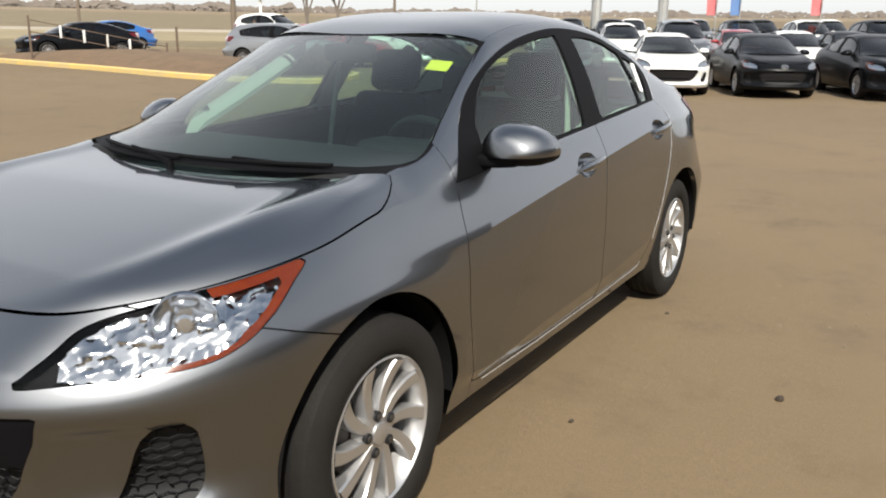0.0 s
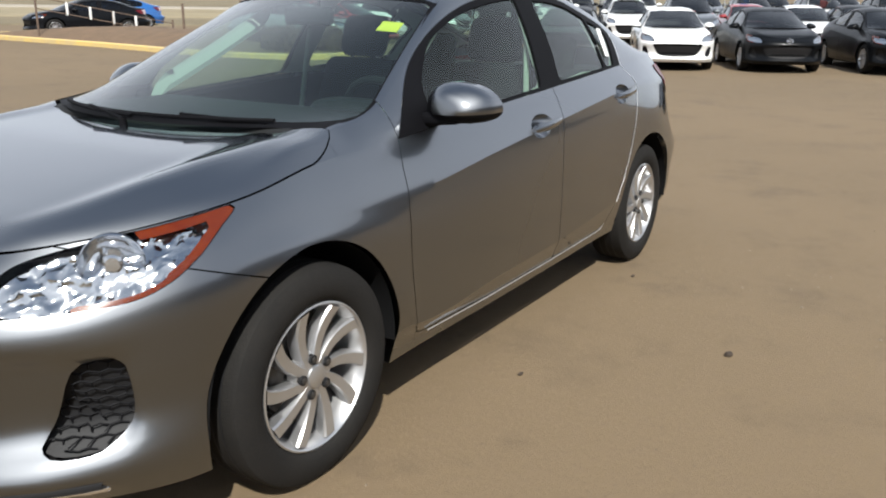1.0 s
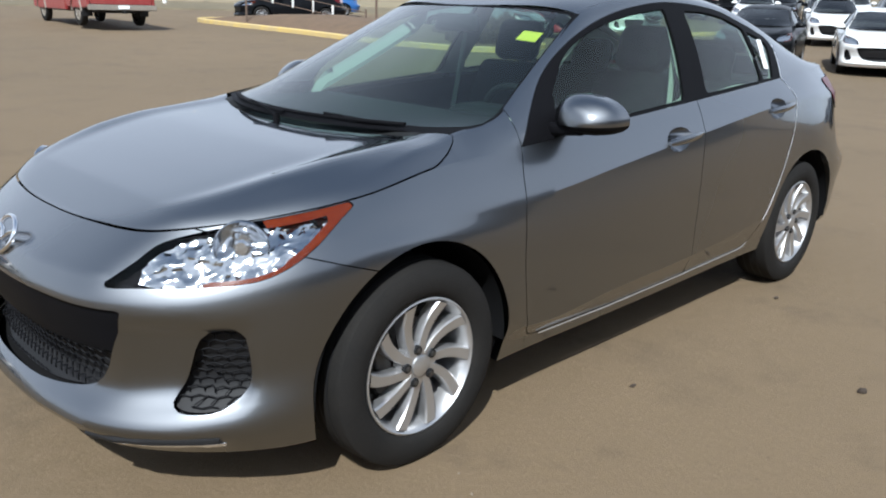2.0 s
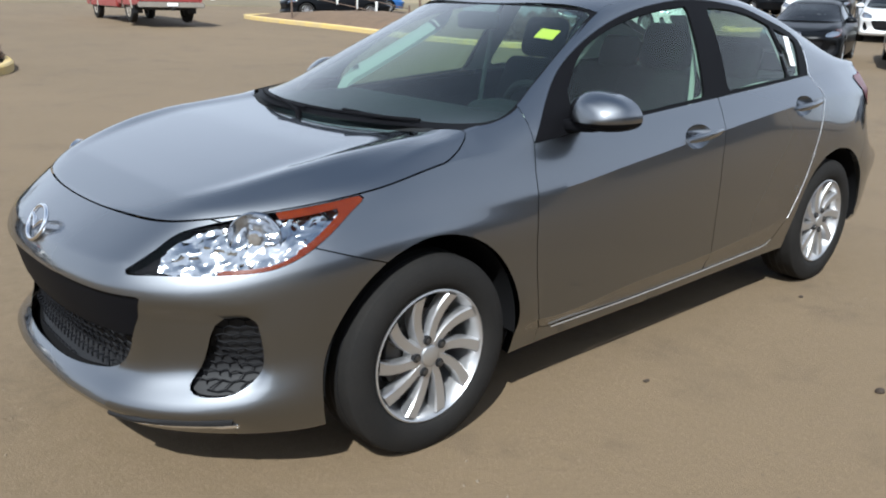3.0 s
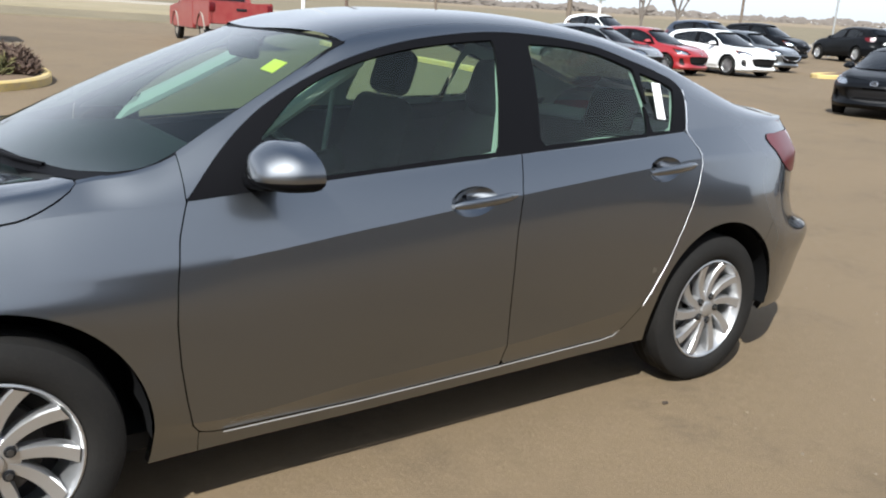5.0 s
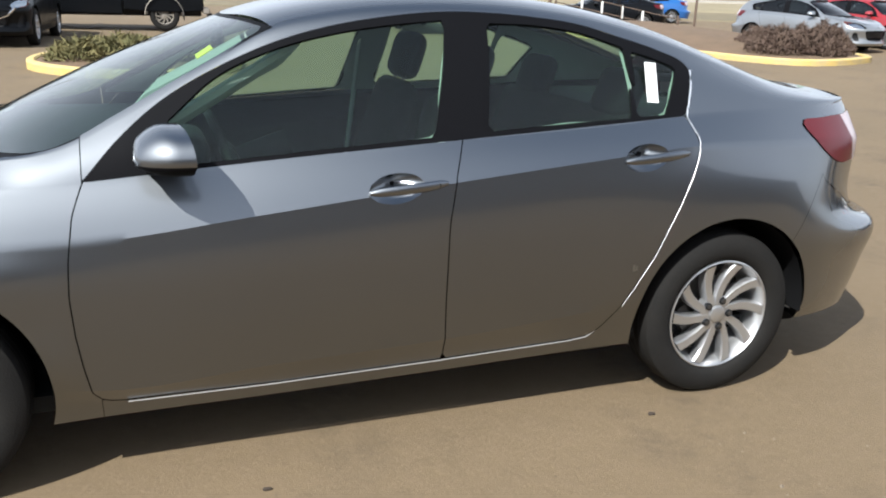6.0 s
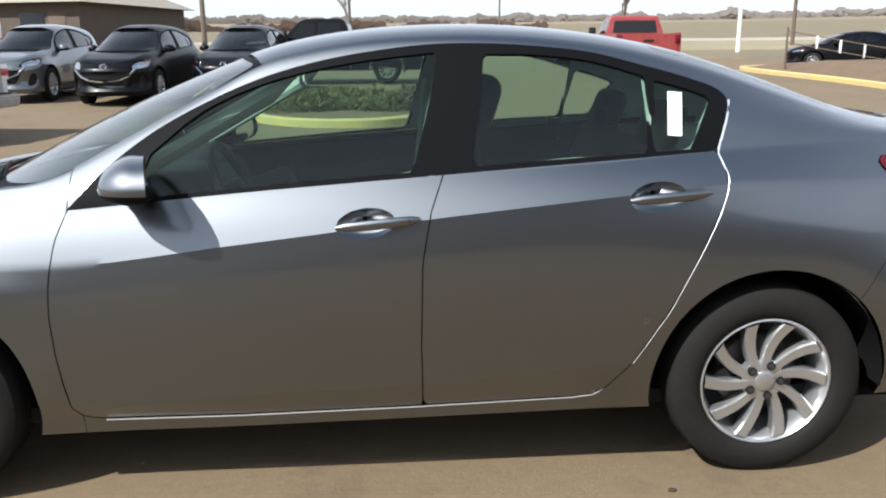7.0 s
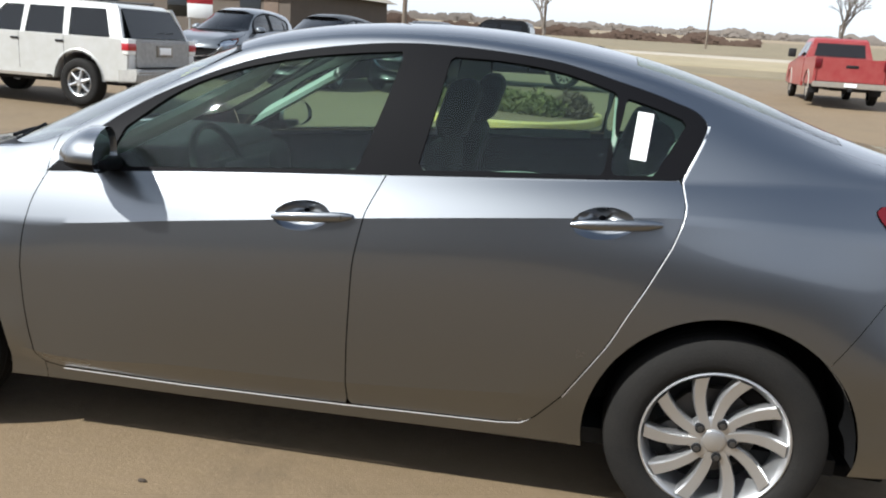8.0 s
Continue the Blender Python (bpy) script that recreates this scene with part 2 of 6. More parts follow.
def hermite(ts, ps, t):
    """A smooth curve through ps at the times ts, read at t."""
    ts, ps, t = np.asarray(ts, float), np.asarray(ps, float), np.asarray(t, float)
    one = ps.ndim == 1
    if one:
        ps = ps[:, None]
    d = np.diff(ps, axis=0) / np.diff(ts)[:, None]
    h = np.diff(ts)[:, None]
    tan = np.vstack([d[:1], (d[:-1] * h[1:] + d[1:] * h[:-1]) / (h[1:] + h[:-1]), d[-1:]])
    i = np.clip(np.searchsorted(ts, t, side="right") - 1, 0, len(ts) - 2)
    w = ts[i + 1] - ts[i]
    u = ((t - ts[i]) / w)[:, None]
    out = (2 * u**3 - 3 * u**2 + 1) * ps[i] + (u**3 - 2 * u**2 + u) * w[:, None] * tan[i] + (3 * u**2 - 2 * u**3) * ps[i + 1] + (u**3 - u**2) * w[:, None] * tan[i + 1]
    return out[:, 0] if one else out


def rounded(points, n=6):
    """A closed smooth outline through points."""
    p = np.array(points, float)
    q = np.vstack([p[-2:], p, p[:3]])
    out = []
    for i in range(2, len(p) + 2):
        a, b, c, d = q[i - 1], q[i], q[i + 1], q[i + 2]
        for k in range(n):
            u = k / n
            out.append(0.5 * (2 * b + (c - a) * u + (2 * a - 5 * b + 4 * c - d) * u * u + (3 * b - a - 3 * c + d) * u**3))
    return np.array(out)


def outline(points, corners, n=5):
    """A closed outline that is smooth but for the points whose numbers are listed as corners."""
    p = np.array(points, float)
    out = []
    for a1, b1 in zip(corners, corners[1:] + [corners[0] + len(p)]):
        q = np.array([p[i % len(p)] for i in range(a1, b1 + 1)])
        u = np.r_[0, np.cumsum(np.linalg.norm(np.diff(q, axis=0), axis=1))]
        out.append(hermite(u, q, np.linspace(0, u[-1], n * (len(q) - 1), endpoint=False)) if len(q) > 2 else q[:1])
    return np.vstack(out)


def inside(poly, x, y):
    """The distance into a closed outline, minus outside."""
    poly = np.asarray(poly, float)
    best = np.full(len(x), 1e9)
    odd = np.zeros(len(x), bool)
    for (ax, ay), (bx, by) in zip(poly, np.roll(poly, -1, axis=0)):
        ex, ey = bx - ax, by - ay
        u = np.clip(((x - ax) * ex + (y - ay) * ey) / (ex * ex + ey * ey + 1e-12), 0, 1)
        best = np.minimum(best, np.hypot(x - ax - u * ex, y - ay - u * ey))
        if ay != by:
            odd ^= ((ay > y) != (by > y)) & (x < ex * (y - ay) / (by - ay) + ax)
    return np.where(odd, best, -best)


def clip(V, F, val):
    """Keep the part of a mesh where val > 0, cutting its faces. Returns verts, faces and the cut edges."""
    keep, cut, outV, outF, edges = {}, {}, [], [], []

    def vert(i):
        if i not in keep:
            keep[i] = len(outV)
            outV.append(V[i])
        return keep[i]

    def cross(i, j):
        k = (min(i, j), max(i, j))
        if k not in cut:
            u = val[i] / (val[i] - val[j])
            cut[k] = len(outV)
            outV.append(V[i] + (V[j] - V[i]) * u)
        return cut[k]

    pos = val > 0
    for f in F:
        ins = [pos[i] for i in f]
        if all(ins):
            outF.append([vert(i) for i in f])
        elif any(ins):
            poly, marks = [], []
            for a, b in zip(f, f[1:] + f[:1]):
                if pos[a]:
                    poly.append(vert(a))
                if pos[a] != pos[b]:
                    c = cross(a, b)
                    poly.append(c)
                    marks.append(c)
            if len(poly) > 2:
                outF.append(poly)
                if len(marks) == 2 and marks[0] != marks[1]:
                    edges.append((marks[0], marks[1]))
    return np.array(outV).reshape(-1, 3), outF, edges


def normals(V, F):
    N = np.zeros_like(V)
    for f in F:
        a, b, c = V[f[0]], V[f[1]], V[f[-1]]
        n = np.cross(b - a, c - a)
        for i in f:
            N[i] += n
    return N / (np.linalg.norm(N, axis=1)[:, None] + 1e-12)


def flanged(V, F, edges, depth):
    """Turn the cut edges inwards, so that the sheet shows a thickness at its gaps."""
    N = normals(V, F)
    V, F, at = list(V), list(F), {}
    for e in edges:
        q = []
        for i in e:
            if i not in at:
                at[i] = len(V)
                V.append(V[i] - N[i] * depth)
            q.append(at[i])
        F.append([e[0], e[1], q[1], q[0]])
    return np.array(V), F


# ---- a car, lofted over long body lines ----
# Lines from the sill to the belt, front to rear; x along the car from the front axle, y half width, z height.
LINE_SILL = [(-.82, 0, .19), (-.808, .25, .19), (-.76, .45, .19), (-.62, .63, .19), (-.40, .785, .20), (-.15, .80, .21), (.15, .80, .21), (.48, .79, .215), (1, .79, .22), (1.6, .79, .23), (2.15, .79, .24), (2.47, .79, .24), (2.85, .785, .25), (3.15, .765, .26), (3.42, .62, .25), (3.56, .4, .24), (3.60, 0, .24)]
LINE_LIP = [(-.885, 0, .262), (-.87, .25, .262), (-.815, .46, .258), (-.665, .65, .258), (-.42, .798, .27), (-.15, .81, .28), (.15, .81, .28), (.48, .800, .268), (1, .801, .27), (1.6, .801, .28), (2.15, .804, .295), (2.47, .812, .31), (2.85, .815, .31), (3.12, .79, .32), (3.42, .64, .31), (3.58, .4, .30), (3.63, 0, .30)]
LINE_LOW = [(-.822, 0, .355), (-.808, .25, .355), (-.755, .45, .355), (-.615, .643, .36), (-.40, .795, .41), (-.15, .82, .42), (.15, .82, .40), (.48, .826, .320), (1, .829, .338), (1.6, .831, .361), (2.15, .831, .405), (2.47, .83, .43), (2.85, .83, .43), (3.12, .80, .44), (3.44, .66, .44), (3.61, .4, .42), (3.66, 0, .42)]
LINE_MID = [(-.868, 0, .51), (-.851, .25, .51), (-.788, .46, .51), (-.637, .648, .51), (-.40, .80, .54), (-.15, .834, .58), (.15, .832, .57), (.48, .826, .52), (1, .831, .53), (1.6, .833, .55), (2.15, .833, .58), (2.47, .838, .62), (2.85, .838, .62), (3.12, .807, .595), (3.46, .67, .592), (3.64, .4, .59), (3.69, 0, .59)]
LINE_HIGH = [(-.88, 0, .605), (-.863, .25, .605), (-.80, .47, .605), (-.64, .65, .615), (-.40, .795, .66), (-.15, .825, .70), (.15, .826, .69), (.48, .820, .66), (1, .825, .70), (1.6, .826, .76), (2.15, .822, .80), (2.47, .819, .83), (2.85, .815, .80), (3.12, .772, .71), (3.385, .625, .648), (3.525, .4, .636), (3.565, 0, .636)]
LINE_CREASE = [(-.846, 0, .668), (-.831, .25, .668), (-.766, .475, .668), (-.602, .633, .678), (-.40, .765, .735), (-.15, .797, .755), (.15, .804, .752), (.48, .806, .75), (1, .811, .806), (1.6, .811, .874), (2.15, .803, .928), (2.47, .790, .955), (2.85, .766, .955), (3.12, .72, .945), (3.36, .605, .93), (3.49, .4, .925), (3.53, 0, .925)]
LINE_BELT = [(-.72, 0, .755), (-.705, .25, .757), (-.655, .46, .762), (-.54, .60, .785), (-.36, .70, .81), (-.15, .745, .838), (.15, .735, .885), (.48, .738, .90), (1, .737, .945), (1.6, .733, .987), (2.15, .72, 1.02), (2.47, .70, 1.044), (2.85, .672, 1.060), (3.12, .625, 1.062), (3.34, .515, 1.07), (3.44, .35, 1.08), (3.46, 0, 1.085)]
RAIL = [(.20, .678, .946), (.28, .666, .962), (.38, .674, .974), (.46, .668, .994), (.60, .630, 1.066), (.75, .588, 1.148), (.9, .55, 1.232), (1.058, .517, 1.319), (1.25, .505, 1.367), (1.6, .50, 1.402), (1.9, .50, 1.397), (2.2, .505, 1.36), (2.5, .52, 1.285), (2.75, .535, 1.20), (3.0, .55, 1.12), (3.22, .54, 1.085), (3.41, .45, 1.078)]
RIDGE = [(.30, 1.03), (.46, 1.12), (.95, 1.338), (1.1, 1.384), (1.3, 1.420), (1.6, 1.442), (1.9, 1.436), (2.2, 1.402), (2.45, 1.350), (2.7, 1.272), (2.95, 1.182), (3.15, 1.124), (3.45, 1.098)]
BONNET = [(-.72, .755), (-.6, .797), (-.45, .836), (-.25, .879), (0, .920), (.15, .940), (.48, .965)]
# Outlines on the side, as (x, z).
FRAME = [(.50, .905), (.60, 1.012), (.735, 1.118), (.90, 1.207), (1.07, 1.277), (1.245, 1.325), (1.42, 1.355), (1.60, 1.373), (1.79, 1.373), (1.93, 1.364), (2.10, 1.344), (2.26, 1.304), (2.43, 1.255), (2.51, 1.222), (2.53, 1.198), (2.515, 1.155), (2.466, 1.046), (2.15, 1.026), (1.6, .990), (1.0, .948)]
PANE_FRONT = [(.700, .937), (.735, 1.058), (.885, 1.178), (1.055, 1.253), (1.23, 1.299), (1.408, 1.328), (1.612, 1.349), (1.585, 1.22), (1.553, 1.10), (1.525, 1.000), (1.2, .976), (.94, .955)]
PANE_REAR = [(1.705, 1.013), (1.725, 1.12), (1.745, 1.24), (1.757, 1.342), (1.93, 1.338), (2.10, 1.317), (2.27, 1.269), (2.258, 1.15), (2.245, 1.043), (2.0, 1.032)]
PANE_QUARTER = [(2.268, 1.046), (2.278, 1.15), (2.296, 1.258), (2.39, 1.232), (2.472, 1.203), (2.43, 1.13), (2.384, 1.052)]
DOOR_FRONT = [(.53, .925), (.505, .912), (.488, .87), (.470, .82), (.452, .70), (.446, .60), (.452, .49), (.465, .39), (.48, .31), (.505, .276), (.56, .266), (1.0, .266), (1.543, .276), (1.541, .49), (1.548, .74), (1.576, .89), (1.622, 1.004), (1.0, .962)]
DOOR_REAR = [(1.622, 1.004), (1.576, .89), (1.548, .74), (1.541, .49), (1.543, .276), (2.03, .290), (2.08, .296), (2.115, .315), (2.194, .406), (2.306, .58), (2.395, .76), (2.452, .88), (2.474, .95), (2.478, .985), (2.466, 1.05), (2.15, 1.036)]
ARCH = .381
HUB_Z = .316


def loft(res, rail, ridge, wheelbase):
    """The car's left half as one grid of points over the body lines: verts, faces, and the row of the belt."""
    lines = [np.array(l, float) for l in (LINE_SILL, LINE_LIP, LINE_LOW, LINE_MID, LINE_HIGH, LINE_CREASE, LINE_BELT)]
    ref = (lines[3] + lines[5]) / 2
    T = np.r_[0, np.cumsum(np.linalg.norm(np.diff(ref, axis=0), axis=1))]
    t = np.concatenate([np.linspace(a, b, max(2, int(math.ceil((b - a) / 0.022 * res))), endpoint=False) for a, b in zip(T[:-1], T[1:])] + [T[-1:]])
    curves = []
    for l in lines:
        first, last = l[1] * (1, -1, 1), l[-2] * (1, -1, 1)
        c = hermite(np.r_[2 * T[0] - T[1], T, 2 * T[-1] - T[-2]], np.vstack([first, l, last]), t)
        c[0, 1] = c[-1, 1] = 0
        curves.append(c)
    curves = np.array(curves)
    counts = [max(2, int(round(k * res))) for k in (4, 5, 6, 5, 6, 8)]
    rows = []
    for i in range(len(t)):
        sec = curves[:, i]
        lower = sec[:6]
        u = np.r_[0, np.cumsum(np.linalg.norm(np.diff(lower, axis=0), axis=1) + 1e-6)]
        us = np.concatenate([np.linspace(a, b, k, endpoint=False) for a, b, k in zip(u[:-1], u[1:], counts)])
        low = hermite(u, lower, us)
        fold = min(1, max(0, (sec[2, 0] - .40) / .08)) * min(1, max(0, (2.32 - sec[2, 0]) / .25))
        if fold > 0:                            # a hard fold along the foot of the doors
            under = us < u[2]
            bent = np.vstack([hermite(u[:3], lower[:3], us[under]), hermite(u[2:], lower[2:], us[~under])])
            low = low + (bent - low) * fold
        k = np.linspace(0, 1, counts[5] + 1)[:, None]
        d, b = sec[5], sec[6]
        out = np.array([0, 1, 0.4]) if 0 < i < len(t) - 1 else np.array([0, 0, 0.4])
        up = d + (b - d) * k + out * 0.003 * np.sin(math.pi * k)
        rows.append(np.vstack([low, up]))
    body = np.array(rows)                      # (stations, rows, 3)
    bx, by, bz = body[..., 0], body[..., 1], body[..., 2]
    soft = lambda w: np.clip(w, 0, 1) ** 2 * (3 - 2 * np.clip(w, 0, 1))
    scoop = soft((.562 - bz) / .028) * soft((bz - .285) / .11) * soft((by - .47) / .13) * soft((.752 - by) / .05) * (bx < -.3)
    body[..., 0] += .030 * scoop               # the bumper is scooped out round the fog inserts
    nb = body.shape[1]
    xb = body[:, -1, 0]
    ts = np.nonzero((t >= T[6]) & (t <= T[14]) & (xb >= rail[0][0]))[0]
    ts = ts[xb[ts] <= rail[-1][0]]
    R, C = np.array(rail, float), np.array(ridge, float)
    ns, nt = max(4, int(22 * res)), max(4, int(16 * res))
    upper = []
    for i in ts:
        e, x = body[i, -1], body[i, -1, 0]
        yr, zr = hermite(R[:, 0], R[:, 1:], np.array([x]))[0]
        zc = hermite(C[:, 0], C[:, 1], np.array([x]))[0]
        k = np.linspace(0, 1, ns + 1)[1:, None]
        r = np.array([x, yr, max(zr, e[2] + 0.004)])
        side = e + (r - e) * k + np.array([0, 0.014, 0.004]) * min(1, max(0, (x - .28) / .35)) * np.sin(math.pi * k)
        v = np.linspace(0, 1, nt + 1)[1:]
        top = np.column_stack([np.full(nt, x), yr * (1 - v), r[2] + (max(zc, r[2]) - r[2]) * (1 - (1 - v) ** 4.2)])
        upper.append(np.vstack([side, top]))
    upper = np.array(upper)
    for k in range(3):                          # soften the fold along the roof rail
        s = upper.copy()
        for j in range(ns - 1, ns + 1 + min(k, 1)):
            upper[:, j] = 0.5 * s[:, j] + 0.25 * (s[:, j - 1] + s[:, j + 1])
    nu = upper.shape[1]
    V = np.vstack([body.reshape(-1, 3), upper.reshape(-1, 3)])
    base = body.shape[0] * nb
    at = lambda i, j: i * nb + j
    F = [[at(i, j), at(i + 1, j), at(i + 1, j + 1), at(i, j + 1)] for i in range(len(t) - 1) for j in range(nb - 1)]
    for m in range(len(ts) - 1):
        i = ts[m]
        F.append([at(i, nb - 1), at(i + 1, nb - 1), base + (m + 1) * nu, base + m * nu])
        F += [[base + m * nu + j, base + (m + 1) * nu + j, base + (m + 1) * nu + j + 1, base + m * nu + j + 1] for j in range(nu - 1)]
    belt = body[:, -1]
    return V, [q[::-1] for q in F], belt


def both(name, V, F, mat, car, sides=(-1, 1), label="", edges=(), depth=0.0, angle=35):
    """A body panel on the left (-1) and right of the car, facing outwards."""
    if not len(F):
        return []
    if depth and len(edges):
        V, F = flanged(V, F, edges, depth)
    made = []
    for s in sides:
        W = V * (1, s, 1)
        G = [f if s > 0 else f[::-1] for f in F]
        made.append(mesh_part(name, W, G, mat, car, label, angle))
    return made


def select(V, F, *vals):
    """Clip by several fields, each a function of the points; the cut edges of the last clip."""
    edges = []
    for fn in vals:
        if not len(F):
            break
        V, F, edges = clip(V, F, fn(V))
    return V, F, edges


def wheel_parts(car, x, y, side, detail=True, radius=HUB_Z, rim=.209, spin=0.0, mat=ALLOY):
    """A wheel with tyre, alloy rim, spokes, bolts, cap and brake disc, at its hub. side -1: faces -y."""
    hub = new("wheel", None)
    hub.parent = car
    hub.matrix_basis = Matrix.Translation((x, y * 1.0, radius)) @ (pose(0, 0, 0, 0, 0, 0) if side < 0 else pose(0, 0, 0, 0, 0, 180)) @ pose(0, 0, 0, 0, spin, 0)
    n = 64 if detail else 24
    R = radius
    prof = [(rim - .004, .03), (rim + .004, -.016), (rim + .010, -.026), (rim + .030, -.035), (R - .050, -.036), (R - .024, -.029), (R - .008, -.019), (R - .002, -.004), (R, .06), (R - .002, .13), (R - .012, .148), (R - .05, .16), (rim, .15)]
    v, f = lathe(prof, n)
    mesh_part("tyre", v, [q[::-1] for q in f], RUBBER, hub, "black rubber tyre, dusty")
    if detail:                                   # tread grooves round the tyre
        for h in (.02, .055, .09):
            v, f = lathe([(R + .0008, h), (R + .0015, h + .004), (R + .0008, h + .008)], n)
            mesh_part("tread_groove", v, f, BLACK_PLASTIC, hub)
    prof = [(rim + .004, -.018), (rim + .004, -.024), (rim - .001, -.026), (rim - .004, -.023), (rim - .012, -.006), (rim - .022, .02), (rim - .025, .13)]
    v, f = lathe(prof, n)
    mesh_part("rim", v, f, mat, hub, "bright alloy rim")
    v, f = lathe([(0.0, .06), (.13, .06), (.135, .068), (.135, .085), (0, .085)], n)
    mesh_part("brake_disc", v, f, DARK_METAL, hub)
    v, f = lathe([(rim - .018, .10), (0.0, .10)], n)
    mesh_part("barrel_back", v, f, BLACK_PLASTIC, hub)
    bm = bmesh.new()
    box(bm, (-.135, .035, -.02), (-.07, .09, .09), .012)
    part("brake_caliper", bm, DARK_METAL, hub)
    k = 10
    for i in range(k):
        base_a, turn_s = 2 * math.pi * (i // 2) / 5, (1 if i % 2 else -1)
        vs, fs = [], []
        m = 9
        for j in range(m):
            u = j / (m - 1)
            r = .040 + (rim - .010 - .040) * u
            ang = base_a + turn_s * (.285 + .02 * u) - .30 * u ** 1.2
            half = (.0135 + .0085 * u ** .8) / r
            face = -.008 - .011 * u + .006 * math.sin(math.pi * u)
            for q, (da, dy) in enumerate(((-1, .036), (-1, .004), (-.80, -.0025), (.80, -.0025), (1, .004), (1, .036))):
                vs.append((r * math.cos(ang + da * half), face + dy, r * math.sin(ang + da * half)))
        for j in range(m - 1):
            for q in range(5):
                a0 = j * 6 + q
                fs.append((a0, a0 + 1, a0 + 7, a0 + 6))
        mesh_part("spoke", vs, fs, mat, hub, angle=30)
    v, f = lathe([(.072, .03), (.070, -.002), (.058, -.008), (.034, -.010), (.032, -.016), (.026, -.019), (.0, -.020)], 32)
    mesh_part("hub_cap", v, f, mat, hub)
    for i in range(5 if detail else 0):
        an = 2 * math.pi * (i + .5) / 5
        c = Vector((.053 * math.cos(an), 0, .053 * math.sin(an)))
        bm = bmesh.new()
        rod(bm, c + Vector((0, -.016, 0)), c + Vector((0, .01, 0)), .014, .016, 12)
        part("bolt_seat", bm, BLACK_PLASTIC, hub)
        bm = bmesh.new()
        rod(bm, c + Vector((0, -.021, 0)), c + Vector((0, .0, 0)), .0085, .0095, 6)
        part("wheel_bolt", bm, DARK_METAL, hub)
    return hub


def emblem(parent, m, s=.06):
    """A plain ring with two curved wings, as on the bonnet."""
    for pts, closed in (([(math.cos(2 * math.pi * i / 24) * s * 1.18, math.sin(2 * math.pi * i / 24) * s) for i in range(24)], True),
                        ([(-s * 1.05, s * .35), (-s * .5, s * .15), (0, -s * .35), (s * .5, s * .15), (s * 1.05, s * .35)], False)):
        cu = bpy.data.curves.new("emblem", "CURVE")
        cu.dimensions, cu.bevel_depth, cu.bevel_resolution = "3D", s * .13, 2
        sp = cu.splines.new("POLY")
        sp.points.add(len(pts) - 1)
        for p, (a1, b1) in zip(sp.points, pts):
            p.co = (a1, b1, 0, 1)
        sp.use_cyclic_u = closed
        ob = new("emblem", cu)
        cu.materials.append(CHROME)
        ob.parent = parent
        ob.matrix_basis = m


